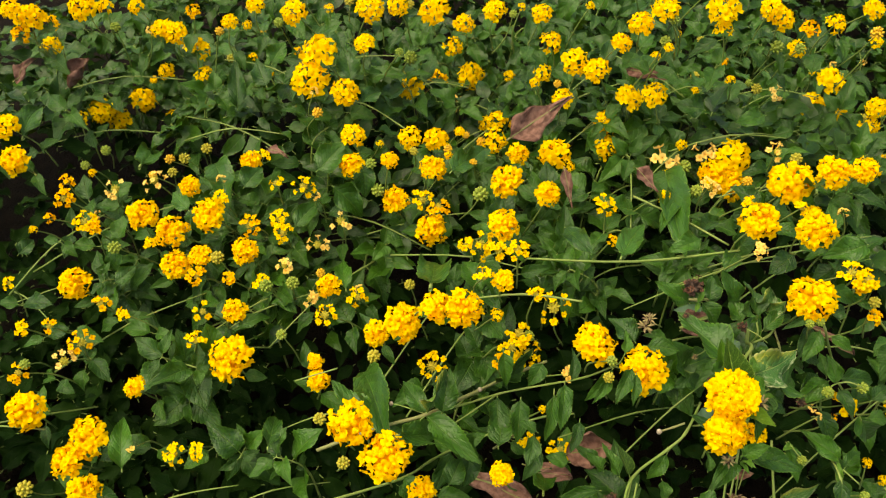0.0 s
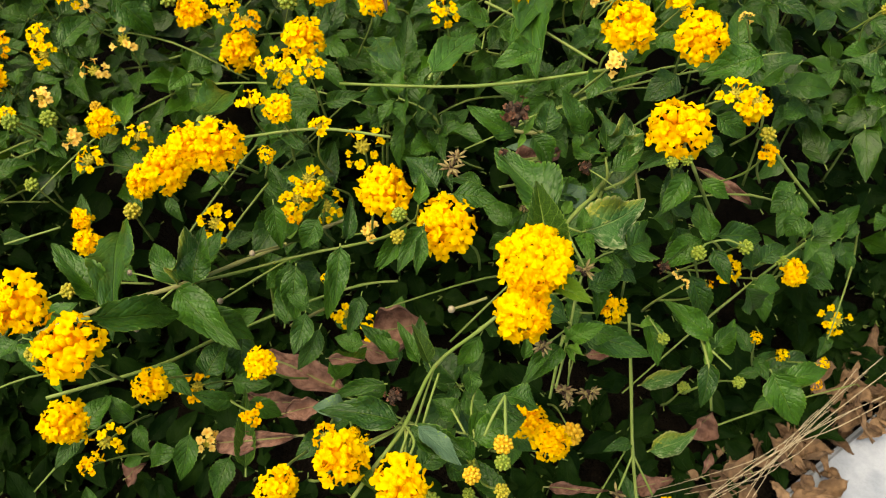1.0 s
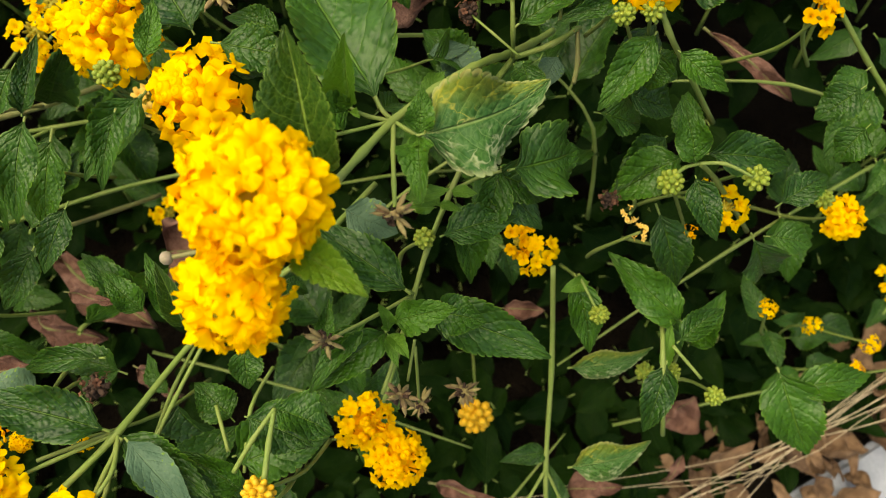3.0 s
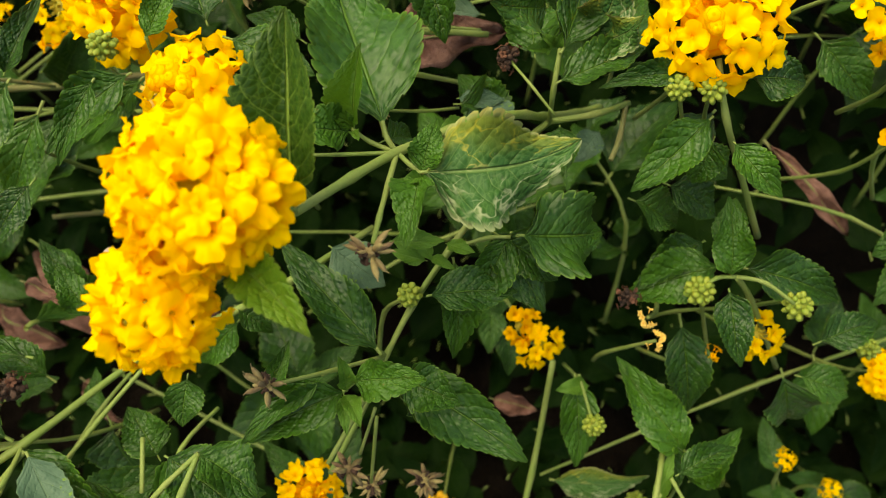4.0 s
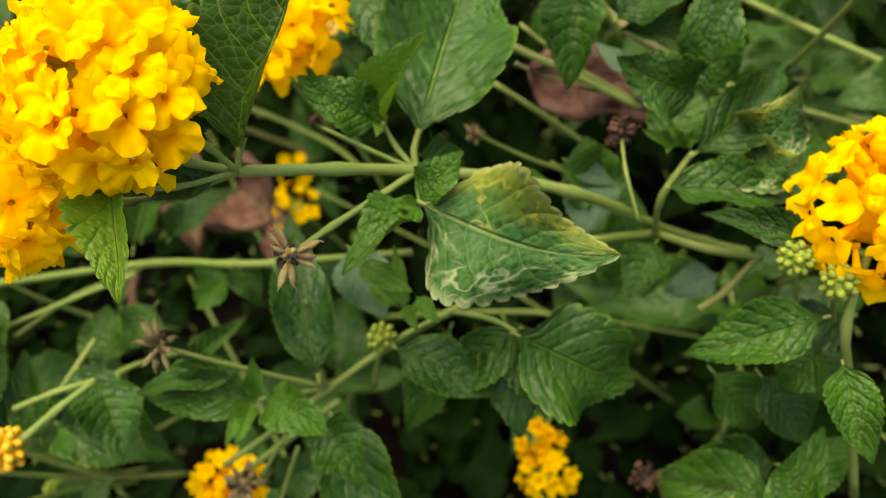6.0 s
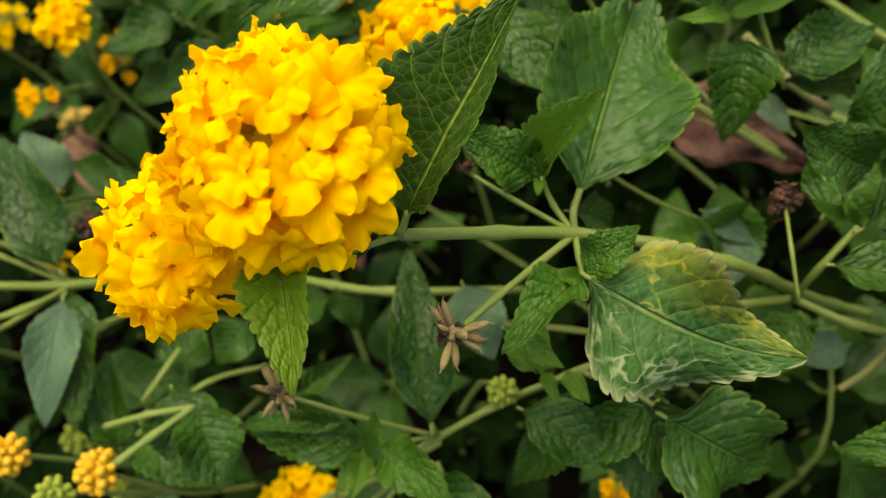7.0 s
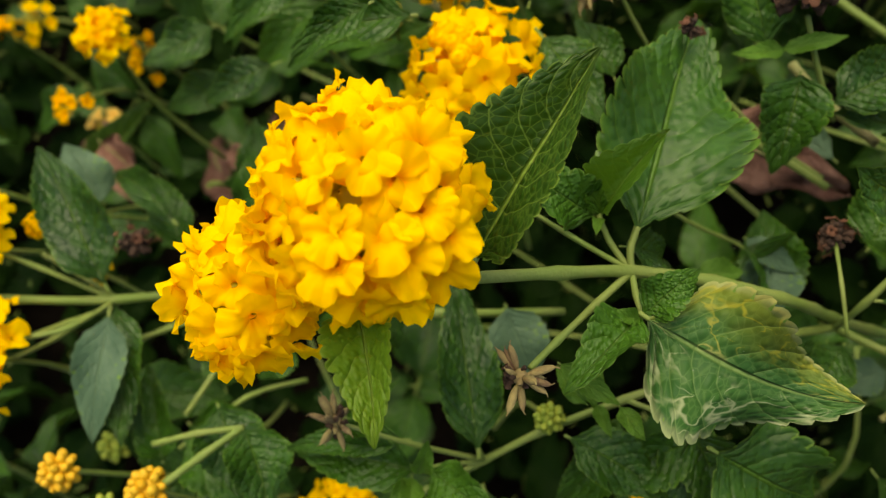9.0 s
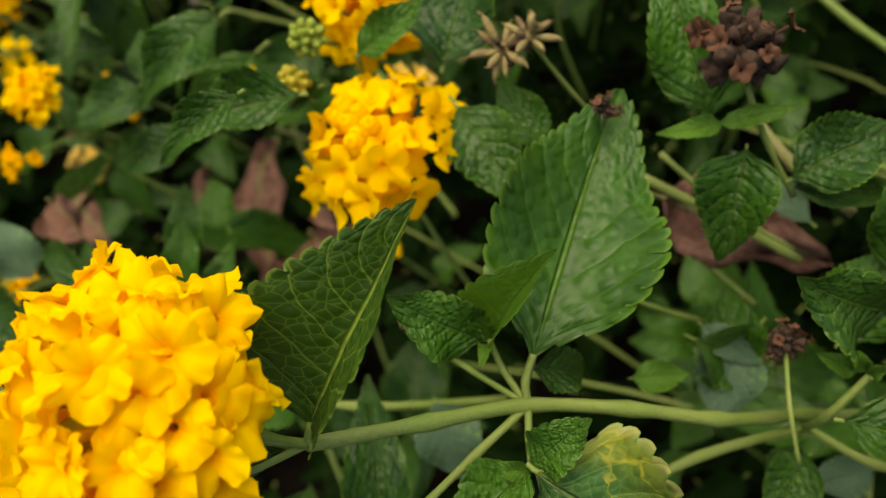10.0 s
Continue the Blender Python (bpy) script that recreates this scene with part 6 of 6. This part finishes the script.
dry_leaf((0.2266, 0.9942, 0.423), (0.2848, 0.969, 0.4184), 0.39)
dry_leaf((-0.2286, 0.7846, 0.4335), (-0.1991, 0.7616, 0.4296), 0.47)
dry_leaf((-0.5829, 1.0066, 0.3631), (-0.5318, 1.0165, 0.3962), 0.48)
dry_leaf((0.1229, 0.4651, 0.2916), (0.1694, 0.4666, 0.3086), 0.72)
dry_leaf((0.1194, 0.7171, 0.4613), (0.1276, 0.6804, 0.4429), 0.33)
dry_leaf((0.2037, 0.7367, 0.4483), (0.2265, 0.713, 0.4428), 0.61)
dry_leaf((0.3658, 0.4019, 0.1217), (0.4005, 0.4079, 0.1321), 0.68)
dry_leaf((0.2796, 0.3849, 0.1631), (0.3292, 0.3837, 0.1688), 0.23)
dry_leaf((0.0673, 0.3823, 0.3166), (0.0943, 0.3904, 0.3173), 0.56)
dry_leaf((0.0948, 0.427, 0.3162), (0.122, 0.4294, 0.3145), 0.51)
dry_leaf((0.4303, 0.452, 0.1182), (0.4443, 0.4745, 0.1375), 0.78)
dry_leaf((0.4307, 0.4168, 0.1244), (0.4369, 0.4307, 0.1401), 0.57)
dry_leaf((-0.1105, 0.3938, 0.1324), (-0.0812, 0.4031, 0.1527), 0.70)
dry_leaf((-0.659, 1.0077, 0.3681), (-0.609, 1.0146, 0.3982), 0.56)
br = branch("lantana branch with broad leaves low in the shrub")
leaf(br, (0.2233, 0.372, 0.3779), (0.2467, 0.3692, 0.3744), 0.87, (0.1641, 0.184, 0.9691), "big")
stem(br, [(0.2095, 0.3487, 0.3649), (0.2154, 0.3606, 0.3712), (0.223, 0.3723, 0.3781)], 0.0010, 0.0009)
stem(br, [(0.2232, 0.3467, 0.371), (0.2229, 0.3592, 0.375), (0.2228, 0.3715, 0.3777)], 0.0012, 0.0010)
stem(br, [(0.1982, 0.3603, 0.3395), (0.1884, 0.3786, 0.3402)], 0.0009, 0.0009)
leaf(br, (0.1999, 0.3996, 0.3586), (0.2029, 0.3843, 0.3499), 0.80, (0.3716, -0.4029, 0.8364))
leaf(br, (0.2355, 0.4556, 0.3866), (0.2579, 0.4516, 0.3771), 0.77, (0.3384, -0.2546, 0.9059), "pale")
leaf(br, (0.2087, 0.4282, 0.3701), (0.2234, 0.4261, 0.3641), 0.67, (0.3521, -0.161, 0.922))
leaf(br, (0.2359, 0.398, 0.3809), (0.2389, 0.4108, 0.3921), 0.45, (0.161, -0.6741, 0.7209), "cup")
leaf(br, (0.2657, 0.437, 0.4372), (0.2809, 0.4406, 0.4398), 0.39, (-0.0849, -0.3225, 0.9428), "young")
leaf(br, (0.2811, 0.4432, 0.4352), (0.29, 0.4417, 0.4373), 0.56, (-0.2632, -0.2157, 0.9403), "young")
leaf(br, (0.2862, 0.417, 0.3619), (0.2758, 0.4203, 0.3729), 0.95, (0.6345, -0.3266, 0.7005), "big")
leaf(br, (0.2786, 0.415, 0.3892), (0.2983, 0.4139, 0.3914), 0.81, (-0.1231, -0.3483, 0.9293), "big")
stem(br, [(0.2587, 0.3911, 0.3347), (0.2628, 0.41, 0.3487), (0.2669, 0.4281, 0.3623)], 0.0011, 0.0011)
leaf(br, (0.2615, 0.5207, 0.4107), (0.2785, 0.5245, 0.4127), 0.48, (-0.0058, -0.4563, 0.8898), "pale")
leaf(br, (0.2696, 0.5253, 0.4103), (0.2836, 0.5104, 0.4039), 0.91, (0.0599, -0.3425, 0.9376), "pale")
leaf(br, (0.3012, 0.5185, 0.4138), (0.3069, 0.5016, 0.4092), 0.78, (-0.0008, -0.2605, 0.9655), "big")
leaf(br, (0.3159, 0.5417, 0.3913), (0.3097, 0.5266, 0.3858), 0.72, (0.0435, -0.359, 0.9323), "pale")
br = branch("lantana branch ends with bare stalks where flowers have fallen")
stem(br, [(0.2082, 0.4158, 0.4294), (0.1986, 0.4123, 0.428), (0.1855, 0.4082, 0.4264)], 0.0010, 0.0008, "tan")
knob(br, (0.1855, 0.4082, 0.4264), 0.0024)


# ---- the rest of the shrub ----
# small heads between the larger ones of the far bed
for i in range(130):
    x, y = rnd.uniform(-0.55, 0.65), rnd.uniform(0.68, 1.25)
    near = min(HEADS, key=lambda h: (h[0] - x) ** 2 + (h[1] - y) ** 2)
    if (near[0] - x) ** 2 + (near[1] - y) ** 2 > 0.0004:
        flower(rnd.choice(("full", "partial", "partial", "opening", "opening", "bud", "cream")), x, y, near[2] + rnd.uniform(-0.02, 0.01), rnd.uniform(0.0052, 0.0078))

HEAD_ARRAY = np.array(HEADS)


def canopy(x, y):
    """The height of the foliage just under the flowers about a place."""
    d = (HEAD_ARRAY[:, 0] - x) ** 2 + (HEAD_ARRAY[:, 1] - y) ** 2
    w = 1.0 / (d + 0.0012) ** 1.5
    z = float((w * HEAD_ARRAY[:, 2]).sum() / w.sum()) - 0.040
    gap = math.exp(-((((x - 0.075) / 0.085) ** 2 + ((y - 0.44) / 0.075) ** 2) ** 2))
    hollow = math.exp(-((((x - 0.06) / 0.36) ** 2 + ((y - 0.45) / 0.19) ** 2) ** 2))
    return max(0.03, min(z, 0.02 + 1.8 * bed_depth(x, y), 0.40 - 0.20 * hollow)) * (1.0 - 0.75 * gap)


def clearing(x, y):
    """1 in the thin, shady middle of the near shrub, 0 well away from it."""
    return math.exp(-((((x - 0.10) / 0.38) ** 2 + ((y - 0.44) / 0.20) ** 2) ** 2))


def shoot(x, y, top, length, lean):
    """A leafy shoot: an arching stem with pairs of opposite leaves towards its tip."""
    thing = new("lantana_branch")
    thing.location = (x, y, max(0.0, top - length))
    tagged(thing, "leafy green lantana shoot with opposite toothed leaves", "plant branch", "lantana branches")
    t = Vector((lean.x, lean.y, top - thing.location.z))
    mid = t * 0.5 + Vector((-lean.x * 0.25, -lean.y * 0.25, 0.25 * t.z))
    v, f = tube([(0, 0, 0), mid, t], 0.0014, 0.0008, 6, 0.05, x)
    part("stem", mesh_of("stem", v, f, [STEM]), thing)
    way = (t - mid).normalized()
    for k, s in enumerate((1.0, 0.78, 0.5, 0.15)):
        at = mid.lerp(t, s) if s > 0.2 else mid * 0.8
        leaf_pair(thing, at, way, (0.028, 0.040, 0.046, 0.044)[k], k * 1.57 + rnd.uniform(-0.4, 0.4))


shoots = 0
for i in range(2000):
    x, y = rnd.uniform(-0.75, 0.75), 0.25 + 1.15 * rnd.random() ** 0.9
    if bed_depth(x, y) < 0.05 or math.hypot(x - 0.075, y - 0.44) < 0.085 or abs(x - 0.12) > 0.30 + 0.55 * (y - 0.2):
        continue
    if rnd.random() < 0.85 * clearing(x, y) or (x > 0.33 and y < 0.60 and rnd.random() < 0.55):
        continue
    lean = Vector((rnd.uniform(-0.05, 0.05), rnd.uniform(-0.05, 0.03), 0))
    shoot(x - lean.x, y - lean.y, canopy(x, y) - rnd.uniform(0.0, 0.05), rnd.uniform(0.09, 0.14), lean)
    shoots += 1
    if shoots >= 230:
        break


def tangle(count):
    """Thin bare stems that criss-cross under the leaves."""
    pieces = []
    for i in range(count):
        x, y = rnd.uniform(-0.6, 0.6), rnd.uniform(0.2, 1.2)
        if bed_depth(x, y) < 0.06:
            continue
        z = canopy(x, y) - rnd.uniform(0.0, 0.09)
        t = rnd.gauss(0.3, 0.5) + (math.pi if rnd.random() < 0.5 else 0)
        d = Vector((math.cos(t), math.sin(t), rnd.uniform(-0.35, 0.35))) * rnd.uniform(0.05, 0.12)
        p = Vector((x, y, max(z, 0.02)))
        q = p - d + Vector((0, 0, -0.02))
        pieces.append(tube([q if q.z > 0.01 else Vector((q.x, q.y, 0.01)), p + Vector((0, 0, 0.006)), p + d], 0.0012, 0.0007, 6, 0.05, i))
    return join(pieces)


def undergrowth(name, count, stems, a0, a1, e0, e1, lift, drop, label, rows=9, cols=2, mat=LEAF_SHADED, sink=0.025):
    """Leaves deeper in the shrub, past counting, in one mesh."""
    verts, faces, fm, uvs = [], [], [], []
    kinds = [leaf_data(w, 0.4, c, 0.05, 0.4, rows, cols, 0.10, s, False) for s, (w, c) in enumerate(((0.5, 0.1), (0.56, 0.2), (0.62, 0.05), (0.54, 0.3)))]
    while count:
        a, e = rnd.uniform(a0, a1), rnd.uniform(e0, e1)
        x, y = kerb_point(a, e)
        if (e0 < 0.1) != (y < 0.9 + 0.25 * math.sin(9 * x) and -0.9 < a < 0.5):
            continue
        if e < 0.03 or rnd.random() < 0.55 * clearing(x, y) or e > 1.70 + 0.35 * noise.noise((x * 2.2, y * 2.2, 5)):
            continue
        count -= 1
        near = max(0.0, min(1.0, (0.95 - y) / 0.25))
        z = max(0.02, canopy(x, y) - sink - lift * near - drop * rnd.random())
        t = rnd.uniform(0, 6.28)
        m = basis((x, y, z), (math.cos(t), math.sin(t), rnd.uniform(-0.6, 0.6)), (rnd.uniform(-0.6, 0.6), rnd.uniform(-0.9, 0.3), 0.8), rnd.uniform(0.028, 0.050))
        v, f, g, uv = rnd.choice(kinds)
        n0 = len(verts)
        verts += [tuple(m @ Vector(p)) for p in v]
        faces += [tuple(n0 + k for k in q) for q in f]
        fm += g
        uvs += uv
    v, f = tangle(stems)
    n0 = len(verts)
    verts += v
    faces += [tuple(n0 + k for k in q) for q in f]
    fm += [1] * len(f)
    uvs += [(0.5, 0.5)] * len(v)
    ob = new(name, mesh_of(name, verts, faces, [mat, STEM], fm, uvs))
    return tagged(ob, label, "foliage", kind="stuff")


# the two deep layers wear the leaf colour with shade painted in
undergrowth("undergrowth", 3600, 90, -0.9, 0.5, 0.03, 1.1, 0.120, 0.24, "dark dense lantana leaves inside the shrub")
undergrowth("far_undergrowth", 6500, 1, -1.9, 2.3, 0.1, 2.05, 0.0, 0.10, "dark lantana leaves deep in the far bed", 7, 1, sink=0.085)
undergrowth("far_foliage", 8500, 1, -1.9, 2.3, 0.1, 2.05, 0.0, 0.06, "lantana foliage at the far side of the bed", 7, 1, LEAF_FAR)


# ---- litter along the kerb ----
for i in range(190):
    a, e = rnd.uniform(-0.35, 0.45), rnd.gauss(0.016, 0.026)
    x, y = kerb_point(a, e)
    t = rnd.uniform(0, 6.28)
    ln = rnd.uniform(0.018, 0.046)
    z = 0.008 + abs(rnd.gauss(0, 0.012)) * (e > 0) + 0.004
    dry_leaf((x, y, z), (x + ln * math.cos(t), y + ln * math.sin(t), z + rnd.uniform(0.0, 0.012)), rnd.uniform(0.35, 0.75), (rnd.uniform(-.7, .7), rnd.uniform(-.7, .7), 1), "pale brown dry leaf lying beside the kerb", LITTER)

tuft = new("dry_grass_tuft")
tuft.location = kerb_point(0.16, 0.06) + (0.0,)
tagged(tuft, "tuft of pale straw grass blades leaning over the kerb", "dry grass")
for i in range(11):
    # the blades gather near the middle of the kerb and fan out at both ends
    p = Vector((0.68, 0.565, 0.025)) + Vector([rnd.uniform(-.030, .030) for _ in range(3)])
    m = Vector((0.535, 0.464, 0.045)) + Vector([rnd.uniform(-.011, .011) for _ in range(3)])
    q = Vector((0.395, 0.385, 0.045)) + Vector((rnd.uniform(-.08, .05), rnd.uniform(-.035, .045), rnd.uniform(-.03, .02)))
    if i % 4 == 3:
        p, q = p.lerp(m, 0.5), m.lerp(q, 0.4) + Vector((0.02, -0.03, -0.02))
    v, f = tube([w - tuft.location for w in (p, p.lerp(m, 0.5) + Vector((rnd.uniform(-.008, .008), rnd.uniform(-.008, .008), 0.006)), m, m.lerp(q, 0.5) + Vector((rnd.uniform(-.008, .008), rnd.uniform(-.008, .008), 0.004)), q)], rnd.uniform(0.0003, 0.0005), 0.0002, 5, 0.1, i)
    part("blade", mesh_of("blade", v, f, [STRAW]), tuft)
